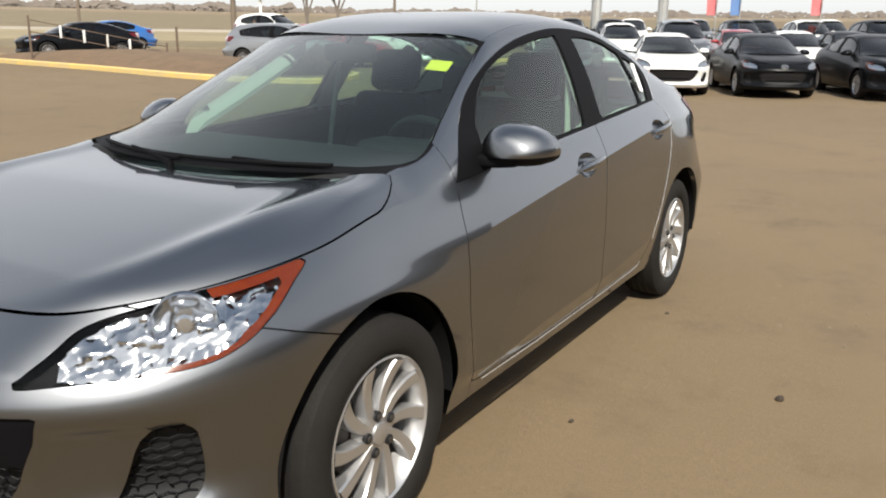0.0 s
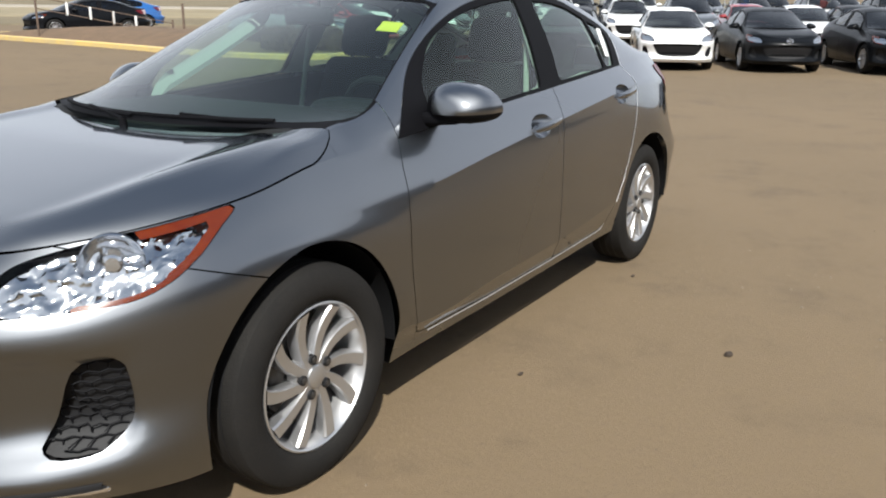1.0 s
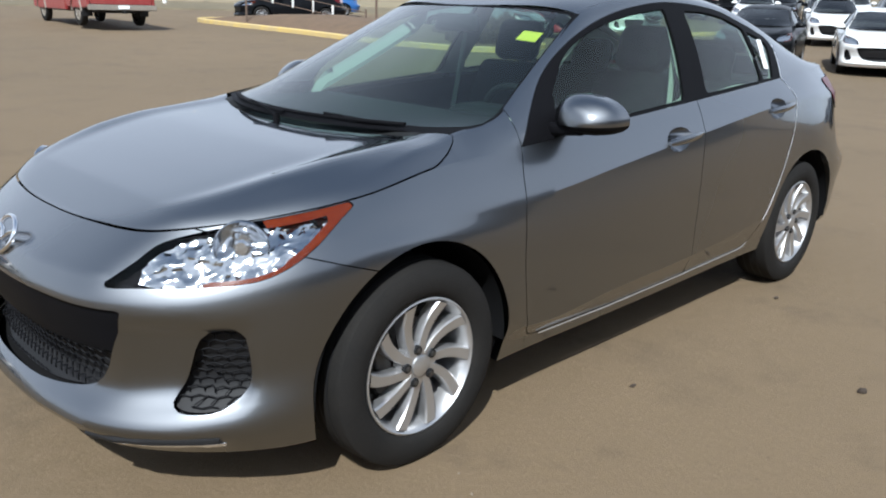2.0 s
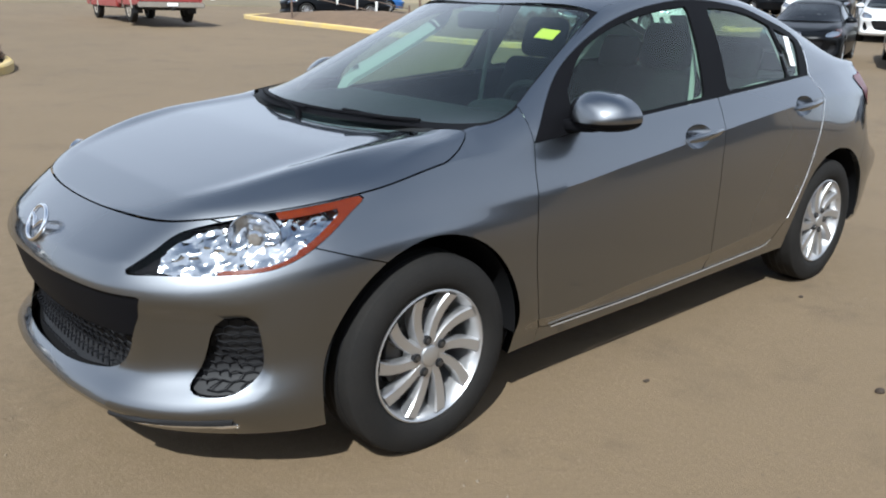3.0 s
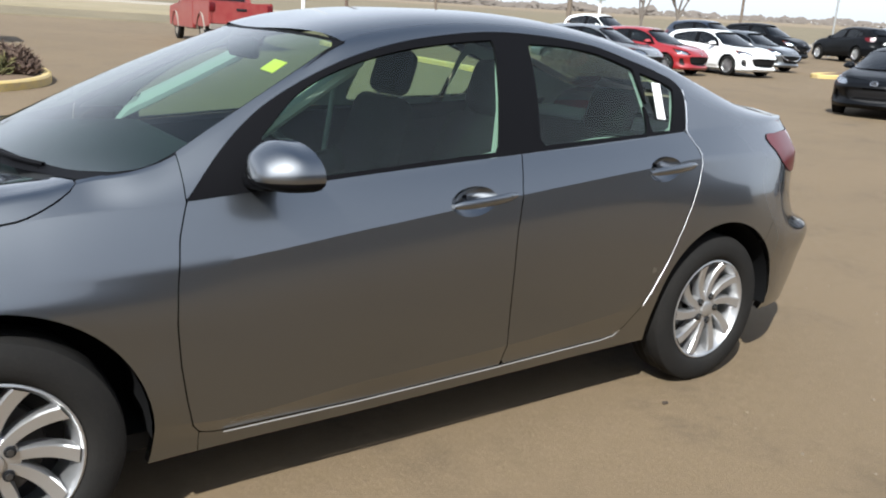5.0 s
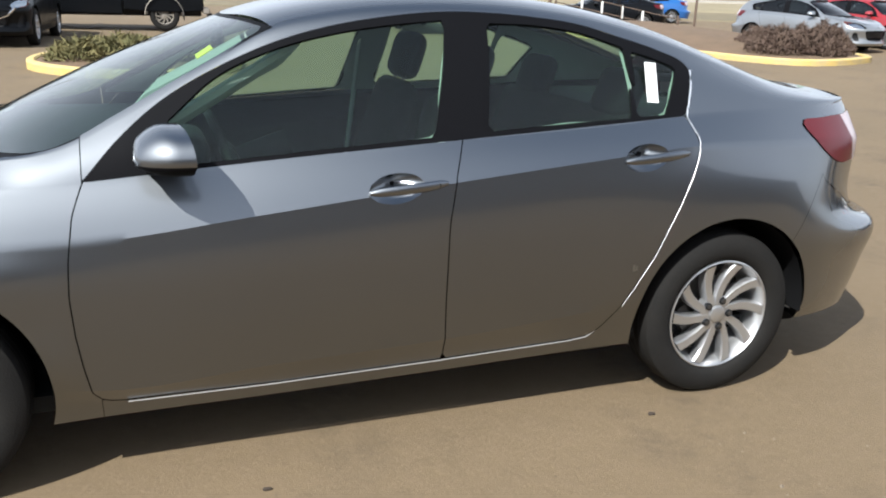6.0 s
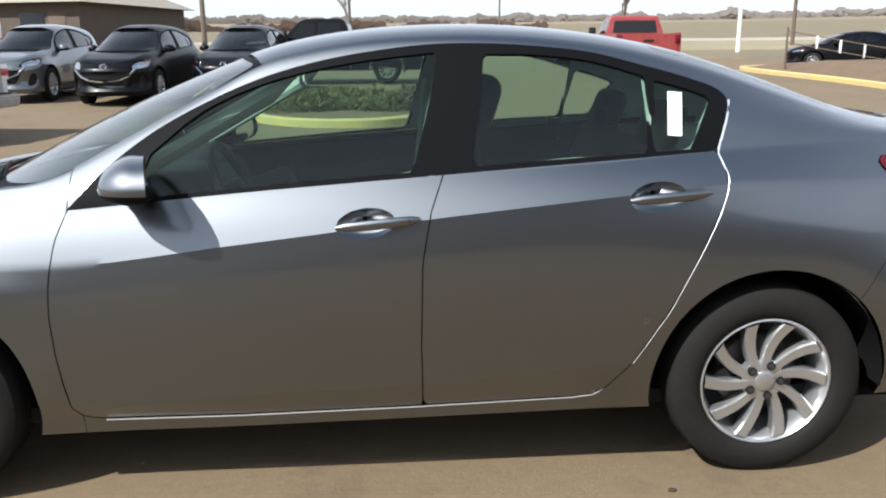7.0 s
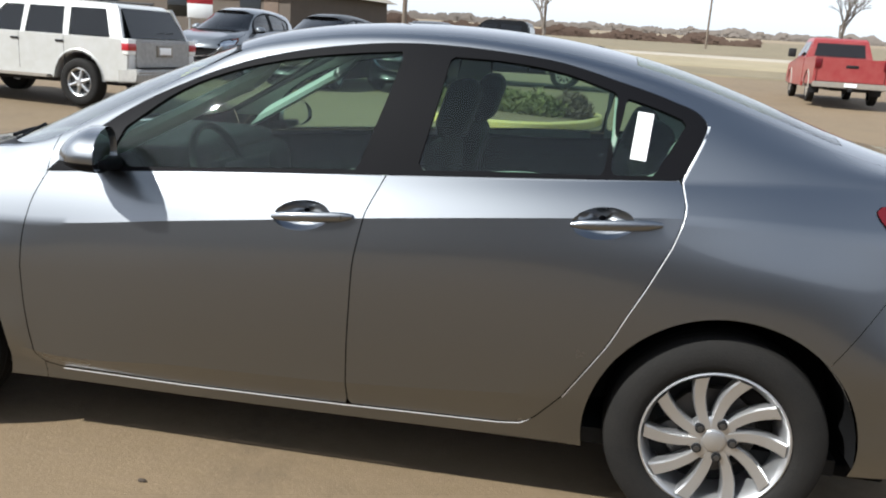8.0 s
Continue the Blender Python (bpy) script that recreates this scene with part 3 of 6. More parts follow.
def build_car(name, paint, label, category="car", res=1.0, detail=True, rail=RAIL, ridge=RIDGE, hatch=0, pane=GLASS, wheel_mat=ALLOY, lower=None):
    """A saloon or hatchback as an Empty at its front axle on the ground, with its panels, panes, lamps and wheels."""
    car = tagged(new(name, None), label, category)
    V, F, belt = loft(res, rail, ridge, 2.64)
    V0, F0 = V, F
    gap = .0019
    arch = lambda P: np.minimum(np.hypot(P[:, 0], P[:, 2] - HUB_Z), np.hypot(P[:, 0] - 2.64, P[:, 2] - HUB_Z)) - ARCH
    side = lambda poly: (lambda P: inside(poly, P[:, 0], P[:, 2]))
    frame_in = outline(FRAME, [0, 16])
    if hatch:
        frame_in = outline([(x + max(0, (x - 1.8)) * hatch, z) for x, z in FRAME], [0, 16])
    not_frame = lambda P: -inside(frame_in, P[:, 0], P[:, 2]) - .001
    rail_y = lambda P: hermite(np.array(rail)[:, 0], np.array(rail)[:, 1], np.clip(P[:, 0], rail[0][0], rail[-1][0]))
    header = lambda P: P[:, 0] - (.955 + .108 * (P[:, 1] / .517) ** 2)
    above = lambda P: P[:, 2] - np.interp(P[:, 0], belt[:, 0], belt[:, 2])
    head_poly = rounded(HEADLIGHT, 5)
    lamp = lambda P: np.where(P[:, 0] < 0.3, inside(head_poly, P[:, 0], P[:, 2]), -1)
    tail_poly = rounded(TAILLIGHT, 5)
    tail = lambda P: np.where(P[:, 0] > 2.7, inside(tail_poly, P[:, 0] + .35 * np.clip(.72 - P[:, 1], 0, 1), P[:, 2]), -1)
    grille = lambda P: np.where(P[:, 0] < -.5, inside(rounded(GRILLE, 5), P[:, 1], P[:, 2]), -1)
    fog = lambda P: np.where(P[:, 0] < -.3, inside(rounded(FOG, 4), P[:, 1], P[:, 2]), -1)
    # seams between bumper and wing, rear bumper and quarter
    fseam = lambda P: np.minimum(P[:, 0] * 0 + (.735 - (P[:, 0] + .43) * .33) - P[:, 2], -.12 - P[:, 0])
    rbump = lambda P: np.minimum(P[:, 0] - 2.8, np.where(P[:, 0] < 3.08, (P[:, 0] - 2.925) * 1.45 + .63 - P[:, 2], np.interp(P[:, 0], [3.08, 3.3, 3.7], [.80, .68, .645]) - P[:, 2]))
    neg = lambda fn, g=gap: (lambda P: -fn(P) - g)
    pos = lambda fn, g=gap: (lambda P: fn(P) - g)

    near = V0[(V0[:, 1] > .6) & (V0[:, 2] > .7) & (V0[:, 0] > 1)]

    def skin(x, z):
        """Half width of the body at a place on its side."""
        d = np.hypot(near[:, 0] - x, near[:, 2] - z)
        i = np.argsort(d)[:4]
        w = 1 / (d[i] + 1e-4)
        return float((near[i, 1] * w).sum() / w.sum())

    # doors
    for poly, nm in ((DOOR_FRONT, "front_door"), (DOOR_REAR, "rear_door")):
        hx = 1.293 if nm == "front_door" else 2.17
        hz = .852 + (.062 if hx > 2 else 0)
        cup = (lambda P, hx=hx, hz=hz: np.hypot((P[:, 0] - hx - .088) / .088, (P[:, 2] - hz - .085 * .088 - .085 * (P[:, 0] - hx - .088)) / .044) - 1) if detail else (lambda P: P[:, 0] * 0 + 1)
        v, f, e = select(V0, F0, lambda P: 1.15 - P[:, 2], arch, not_frame, lambda P, c=cup: c(P) * .05, pos(side(poly)))
        made = both(nm, v, f, paint, car, edges=e, depth=.018, angle=13 if detail else 35)
        if detail:
            for s, d in zip((-1, 1), made):
                door_handle(d, hx, hz, s, paint, skin)
    # front bumper with its openings
    v, f, e0 = select(V0, F0, lambda P: -.10 - P[:, 0], neg(lamp), pos(fseam))
    v, f, e1 = select(v, f, neg(grille, 0), neg(fog, 0))
    v, f, e2 = select(v, f, arch)
    both("front_bumper", v, f, paint, car, edges=e2, depth=.03)
    # wing
    not_door = lambda P: -np.maximum(inside(DOOR_FRONT, P[:, 0], P[:, 2]), inside(DOOR_REAR, P[:, 0], P[:, 2])) - gap
    v, f, e = select(V0, F0, lambda P: .62 - P[:, 0], lambda P: .0008 - above(P), neg(fseam), neg(lamp), not_frame, not_door, lambda P: .50 - P[:, 0] + .0 * P[:, 0], arch)
    both("front_wing", v, f, paint, car, edges=e, depth=.03, angle=18 if detail else 35)
    # body side behind: sill, quarter, pillars and roof rail
    side_zone = lambda P: np.maximum(P[:, 1] - rail_y(P) + .012, -above(P))
    behind = lambda P: P[:, 0] - .502
    v, f, e = select(V0, F0, behind, not_frame, not_door, neg(rbump), neg(tail), side_zone)
    v, f, e = select(v, f, arch)
    both("body_side", v, f, paint, car, edges=e, depth=.03)
    v, f, e = select(V0, F0, pos(rbump), neg(tail), arch)
    both("rear_bumper", v, f, paint, car, edges=e, depth=.03)
    # roof, rear window and boot
    top = lambda P: np.minimum(rail_y(P) - .013 - P[:, 1], above(P) - .01)
    glass_rear = lambda P: np.minimum(np.minimum(P[:, 0] - (2.32 if not hatch else 2.95), (2.93 if not hatch else 3.28) - P[:, 0]), rail_y(P) - .06 - P[:, 1])
    v, f, e = select(V0, F0, top, header, neg(glass_rear))
    r1, r2 = select(v, f, lambda P: 2.9 - P[:, 0]), select(v, f, lambda P: P[:, 0] - 2.9)
    whole("roof", r1[0], r1[1], paint, car)
    whole("boot_lid", r2[0], r2[1], paint, car)
    v, f, e = select(V0, F0, top, glass_rear)
    whole("rear_window", v, f, pane, car, "tinted rear window")
    # windscreen
    windscreen(car, pane)
    # bonnet, cowl
    bonnet(car, belt, paint, res, detail, V0, F0, rail_y, above, not_frame)
    # side glass
    panes = []
    for poly, nm, cn in ((PANE_FRONT, "front_window", [0, 1, 6, 9]), (PANE_REAR, "rear_side_window", [0, 3, 6, 8]), (PANE_QUARTER, "quarter_window", [0, 2, 4, 6])):
        q = outline([(x + max(0, (x - 1.8)) * hatch, z) for x, z in poly], cn)
        panes.append(q)
        v, f, e = select(V0, F0, lambda P, q=q: inside(q, P[:, 0], P[:, 2]) + .006, lambda P: P[:, 1] - .3)
        both(nm, v - np.array([0, .008, 0]), f, pane, car, label="tinted side window glass")
    v, f, e = select(V0, F0, lambda P: inside(frame_in, P[:, 0], P[:, 2]), lambda P: P[:, 1] - .3, lambda P: -np.max([inside(q, P[:, 0], P[:, 2]) for q in panes], axis=0))
    both("window_frame", v, f, BLACK_GLOSS, car, label="black window surround", edges=e, depth=.012)
    # lamps
    v, f, e = select(V0, F0, lamp)
    headlight(car, v, f, detail)
    v, f, e = select(V0, F0, tail)
    tip = lambda P: P[:, 0] + .35 * np.clip(.72 - P[:, 1], 0, 1) - 3.30 + .25 * (P[:, 2] - .94)
    lens = v + normals(v, f) * .004
    red, white = select(lens, f, lambda P: -tip(P)), select(lens, f, tip)
    both("tail_lamp", red[0], red[1], RED_LENS, car, label="red tail lamp", edges=red[2], depth=.02)
    if len(white[1]):
        both("tail_lamp_tip", white[0], white[1], PALE_LENS, car, label="pale tip of the tail lamp", edges=white[2], depth=.02)
    # dark shell behind the gaps, arches and openings
    v, f, e = select(V0, F0, lambda P: np.minimum(.004 - above(P), np.where(P[:, 0] > 2.9, 1.0, 1.2) - P[:, 2]), lambda P: arch(P) - .012)
    inner = v - normals(v, f) * .045
    both("inner_shell", inner, f, DARK_LINING, car, label="dark inner panels behind the gaps")
    for x in (0, 2.64):
        vs, fs = [], []
        n = 24
        for i in range(n + 1):
            an = math.pi * (-.02 + 1.04 * i / n)
            for y in (.81, .50):
                vs.append((x + (ARCH - .004) * math.cos(an), y, HUB_Z + (ARCH - .004) * math.sin(an)))
        vs += [(x, .50, HUB_Z)]
        fs = [[2 * i, 2 * i + 1, 2 * i + 3, 2 * i + 2] for i in range(n)] + [[2 * i + 1, len(vs) - 1, 2 * i + 3] for i in range(n)]
        both("arch_liner", np.array(vs), fs, DARK_LINING, car)
    bm = bmesh.new()
    box(bm, (-.6, -.62, .17), (3.18, .62, .21), .01)
    box(bm, (.44, -.772, .225), (2.20, .772, .25), .004)
    part("underbody", bm, DARK_LINING, car)
    front_openings(car, V0, F0, grille, fog, detail)
    for x in (0.0, 2.64):
        wheel_parts(car, x, -.780 if x else -.802, -1, detail, spin=-34 if x else 6, mat=wheel_mat)
        wheel_parts(car, x, .780, 1, detail, spin=20, mat=wheel_mat)
    door_mirror(car, paint, -1, detail)
    door_mirror(car, paint, 1, detail)
    for s in (-1, 1) if detail else ():
        bm = bmesh.new()
        # a pale strip stands in for the sun glint along the sill
        pts = [(.57, .262), (1.0, .2615), (1.543, .2715), (2.02, .286), (2.08, .293), (2.115, .312)]
        for (x0, z0), (x1, z1) in zip(pts[:-1], pts[1:]):
            rod(bm, (x0, s * .8035, z0), (x1, s * .8045, z1), .0021, .0021, 8)
        part("sill_glint_strip", bm, SILL_GLINT, car, "pale strip for the highlight along the sill edge")
        far = V0[(V0[:, 1] > .45) & (V0[:, 2] > .25) & (V0[:, 2] < 1.3)]
        # glint on the rear door's edge, modelled as a strip that thins downwards
        for nm, pts, r in (("rear_door_glint", [(2.533, 1.196), (2.518, 1.150), (2.490, 1.09), (2.469, 1.044), (2.481, .985), (2.477, .95), (2.455, .88), (2.398, .76), (2.352, .67), (2.309, .58), (2.25, .488), (2.197, .406)], .0017),):
            path = []
            for x0, z0 in np.column_stack([np.interp(np.linspace(0, len(pts) - 1, 37), range(len(pts)), [p[k] for p in pts]) for k in (0, 1)]):
                d = np.hypot(far[:, 0] - x0, far[:, 2] - z0)
                k = np.argsort(d)[:4]
                w = 1 / (d[k] + 1e-4)
                path.append(Vector((x0, s * (float((far[k, 1] * w).sum() / w.sum()) + .0012), z0)))
            bm = bmesh.new()
            rings = [[bm.verts.new(p + Vector((r * (2.2 if p.z > 1.05 else 1 - .75 * max(0, .95 - p.z)) * math.cos(a1), r * math.sin(a1) * .45, 0))) for a1 in (0, 1.05, 2.1, 3.14, 4.19, 5.24)] for p in path]
            for r0, r1 in zip(rings[:-1], rings[1:]):
                for k in range(6):
                    bm.faces.new((r0[k], r0[(k + 1) % 6], r1[(k + 1) % 6], r1[k]))
            bmesh.ops.recalc_face_normals(bm, faces=bm.faces)
            part(nm, bm, EDGE_GLINT, car, "thin bright strip for the glint along the door edge")
    emblem(car, Matrix.Translation((-.842, 0, .69)) @ pose(0, 0, 0, 62, 0, -90), .052)
    return car


def whole(name, V, F, mat, car, label=""):
    """A panel over the middle: both halves in one mesh."""
    if not len(F):
        return None
    n = len(V)
    W = np.vstack([V, V * (1, -1, 1)])
    G = [list(f) for f in F] + [[i + n for i in f[::-1]] for f in F]
    ob = mesh_part(name, W, G, mat, car, label)
    bm = bmesh.new()
    bm.from_mesh(ob.data)
    bmesh.ops.remove_doubles(bm, verts=bm.verts, dist=.0006)
    bm.to_mesh(ob.data)
    bm.free()
    ob.data.shade_smooth()
    ob.data.set_sharp_from_angle(angle=radians(35))
    return ob


HEADLIGHT = [(-.772, .651), (-.70, .702), (-.62, .752), (-.48, .791), (-.34, .813), (-.195, .829), (-.26, .788), (-.34, .742), (-.42, .697), (-.50, .667), (-.62, .653), (-.72, .650)]
TAILLIGHT = [(2.99, 1.012), (3.12, 1.022), (3.30, 1.025), (3.50, 1.02), (3.50, .87), (3.28, .855), (3.16, .865), (3.05, .93)]
GRILLE = [(-.535, .592), (-.50, .593), (-.25, .600), (0, .603), (.25, .600), (.50, .593), (.535, .592), (.525, .565), (.485, .48), (.43, .395), (.37, .345), (.2, .318), (0, .312), (-.2, .318), (-.37, .345), (-.43, .395), (-.485, .48), (-.525, .565)]
FOG = [(.652, .522), (.684, .538), (.714, .536), (.726, .50), (.721, .42), (.708, .355), (.686, .318), (.626, .312), (.588, .333), (.590, .37), (.622, .45)]


def windscreen(car, pane):
    """The windscreen pane between the bonnet's rear edge, the pillars and the roof, with its black border."""
    n, m = 32, 20
    R = np.array(RAIL)
    P, U = [], []
    for j in range(m + 1):
        v = j / m
        xe = .272 + .790 * v ** .92
        ye, ze = hermite(R[:, 0], R[:, 1:], np.array([xe]))[0]
        xc, zc = .085 + .870 * v, .950 + .390 * v + .022 * math.sin(math.pi * v)
        for i in range(n + 1):
            y = 2 * i / n - 1
            P.append((xc + (xe - xc) * abs(y) ** 2.2, y * (ye - .004), zc + (ze - .002 - zc) * abs(y) ** (2.6 + 1.7 * v)))
            U.append((y, v))
    P, U = np.array(P), np.array(U)
    F = [[j * (n + 1) + i, j * (n + 1) + i + 1, (j + 1) * (n + 1) + i + 1, (j + 1) * (n + 1) + i] for j in range(m) for i in range(n)]
    a1, b1, r = (1 - np.abs(U[:, 0])) * .60 - .013, U[:, 1] * .95 - .045, .10
    c1 = (1 - U[:, 1]) * .95 - .022
    low = r - np.hypot(np.maximum(r - a1, 0), np.maximum(r - b1, 0))
    field = np.minimum(np.minimum(np.minimum(a1, b1), np.where((a1 < r) & (b1 < r), low, 1)), c1)
    g = clip(P, F, field)
    t = clip(P, F, -field)
    mesh_part("windscreen", g[0], [q[::-1] for q in g[1]], pane if pane is not GLASS else GLASS_FRONT, car, "clear tinted windscreen glass")
    mesh_part("windscreen_border", t[0], [q[::-1] for q in t[1]], BLACK_GLOSS, car, "black band round the windscreen")


def bonnet(car, belt, paint, res, detail, V0, F0, rail_y, above, not_frame):
    """The bonnet between the wings, its shoulders raised, the wing tops beside it and the black cowl behind it."""
    xs = belt[:, 0]
    keep = np.nonzero((xs <= .60) & (np.arange(len(xs)) < len(xs) // 2))[0]
    n = max(16, int(64 * res))
    C, S = np.array(BONNET), np.array([(-.30, .70, .845), (-.1, .70, .895), (.06, .69, .928)] + RAIL[:4])
    P = []
    for i in keep:
        x, y, z = belt[i]
        zc = hermite(C[:, 0], C[:, 1], np.array([min(x, .48)]))[0]
        ys, zs = hermite(S[:, 0], S[:, 1:], np.array([min(max(x, -.30), .46)]))[0]
        ys = min(ys, y - .02)
        w = min(1, max(0, (x + .18) / .34))
        w = w * w * (3 - 2 * w)
        for k in range(n + 1):
            u = 2 * k / n - 1
            u = math.copysign(1 - (1 - abs(u)) ** 1.3, u)
            a = abs(u)
            ridge = .018 * math.exp(-((a - .82) / .075) ** 2) * min(1, max(0, (x + .62) / .3)) * (1 - .5 * w)
            z1 = z + (max(zc, z) - z) * (1 - a ** 9) + .014 * min(1, max(0, (x + .70) / .12)) * (1 - a ** 18)
            slope = z + (zs - z) / (y - ys) * (y - a * y)
            flat = zs + (max(zc, zs) - zs) * (1 - min(1, a * y / ys) ** 3)
            q = .005
            z2 = max(z, -q * math.log(math.exp(-(slope - z) / q) + math.exp(-(flat - z) / q)) + z)
            P.append((x, y * u, z1 + (z2 - z1) * w + ridge * (1 - a ** 12)))
    P = np.array(P)
    m = n + 1
    F = [[i * m + k, i * m + k + 1, (i + 1) * m + k + 1, (i + 1) * m + k] for i in range(len(keep) - 1) for k in range(n)]
    F = [f[::-1] for f in F]
    rear = lambda Q: .252 - .188 * (1 - np.minimum(1, np.abs(Q[:, 1]) / .66) ** 2.2)
    yb = lambda Q: np.interp(Q[:, 0], xs[keep], belt[keep, 1])
    nose = lambda Q: Q[:, 0] - np.interp(np.abs(Q[:, 1]), belt[keep, 1][:6 + np.argmax(belt[keep, 1][6:])], xs[keep][:6 + np.argmax(belt[keep, 1][6:])]) - .005
    corner = lambda Q: np.interp(Q[:, 0], [-1, .07, .12, .16, .20, .235, .258, .3], [.80, .738, .731, .720, .704, .684, .660, .56])
    lid = lambda Q: np.minimum(np.minimum(rear(Q) - Q[:, 0], np.where(Q[:, 0] < -.3, nose(Q), 1)), np.minimum(yb(Q) - .004, corner(Q)) - np.abs(Q[:, 1]))
    v, f, e = select(P, F, lid)
    v, f = flanged(v, f, e, .012)
    mesh_part("bonnet", v, f, paint, car)
    # wing tops: ahead of and behind the bonnet's rear corner
    v, f, e = select(P, F, lambda Q: -lid(Q) - .004, lambda Q: np.abs(Q[:, 1]) - .60, lambda Q: .32 - Q[:, 0], lambda Q: np.abs(Q[:, 1]) - .655 + .0 * Q[:, 0])
    for s1 in (-1, 1):
        w1 = clip(v, f, s1 * v[:, 1])
        mesh_part("wing_top", w1[0] - np.array([0, 0, .0005]) * (w1[0][:, :1] > .19), w1[1], paint, car)
    v, f, e = select(V0, F0, lambda Q: above(Q) + .0006, lambda Q: .499 - Q[:, 0], lambda Q: Q[:, 1] - rail_y(Q) + .006, lambda Q: -lid(Q) - .004, not_frame)
    both("wing_top", v, f, paint, car)
    v, f, e = select(P, F, lambda Q: -lid(Q) + .02, lambda Q: Q[:, 0] - .03, lambda Q: .66 - np.abs(Q[:, 1]), lambda Q: .30 - Q[:, 0])
    mesh_part("cowl", v - np.array([0, 0, .016]), f, BLACK_PLASTIC, car, "black plastic cowl under the windscreen")


def headlight(car, V, F, detail):
    """Headlamps: clear cover, silvered bowl, projector, amber corner."""
    N = normals(V, F)
    lens = V + N * .003
    both("headlamp_cover", lens, F, CLEAR_LENS, car, label="clear headlamp cover")
    bowl = V - N * .036
    both("headlamp_bowl", bowl, F, BLACK_GLOSS, car, label="dark headlamp housing")
    rim_d = inside(rounded(HEADLIGHT, 5), V[:, 0], V[:, 2])
    amber = clip(V, F, np.maximum(V[:, 0] + .278, np.minimum(V[:, 0] + .43, .016 - rim_d)))
    both("amber_corner", amber[0] - normals(amber[0], amber[1]) * .004, amber[1], AMBER, car, label="amber turn lamp")
    chrome = clip(V, F, np.minimum(V[:, 0] + .70 - .5 * (V[:, 2] - .70), rim_d - .004))
    if not len(chrome[1]):
        return
    bm = bmesh.new()
    made = [bm.verts.new(p) for p in chrome[0] - normals(chrome[0], chrome[1]) * .022]
    for f1 in chrome[1]:
        bm.faces.new([made[i] for i in f1])
    bmesh.ops.subdivide_edges(bm, edges=bm.edges[:], cuts=1, use_grid_fill=True)
    bm.verts.index_update()
    W, chrome_f = np.array([tuple(v1.co) for v1 in bm.verts]), [[v1.index for v1 in f1.verts] for f1 in bm.faces]
    bm.free()
    dent = np.array([noise.noise_vector(Vector(p) * 26) * .8 + noise.noise_vector(Vector(p) * 70) * .55 for p in W])   # blown bowls and flutes of the reflector
    W = W + dent * np.array([.012, .012, .010])
    both("headlamp_reflector", W, chrome_f, REFLECTOR, car, label="silvered reflector", angle=32)
    edge = clip(V, F, np.minimum(np.minimum(V[:, 0] + .60, -.27 - V[:, 0]), .010 - rim_d))
    edge = clip(edge[0], edge[1], .745 + .28 * (edge[0][:, 0] + .42) - edge[0][:, 2])
    both("amber_strip", edge[0] - normals(edge[0], edge[1]) * .006, edge[1], AMBER, car, label="amber edge of the turn lamp")
    if detail:
        for s in (-1, 1):
            at = Matrix.Translation((-.495, s * .672, .738)) @ pose(0, 0, 0, 0, 0, s * -50)
            for nm, prof, mat, lab in (("projector_ring", [(.069, .02), (.071, .0), (.069, -.003), (.067, .0), (.066, .012)], REFLECTOR, "chromed ring"),
                                       ("headlamp_projector", [(.067, .004), (.058, .018), (.044, .030), (.030, .036), (.024, .020), (.022, .002), (.016, -.004), (0, -.005)], LENS_GLASS, "round glass lamp lens")):
                v, f = lathe(prof, 28)
                o = mesh_part(nm, v, f, mat, car, lab)
                o.matrix_basis = at @ pose(0, 0, 0, 0, 0, -90)


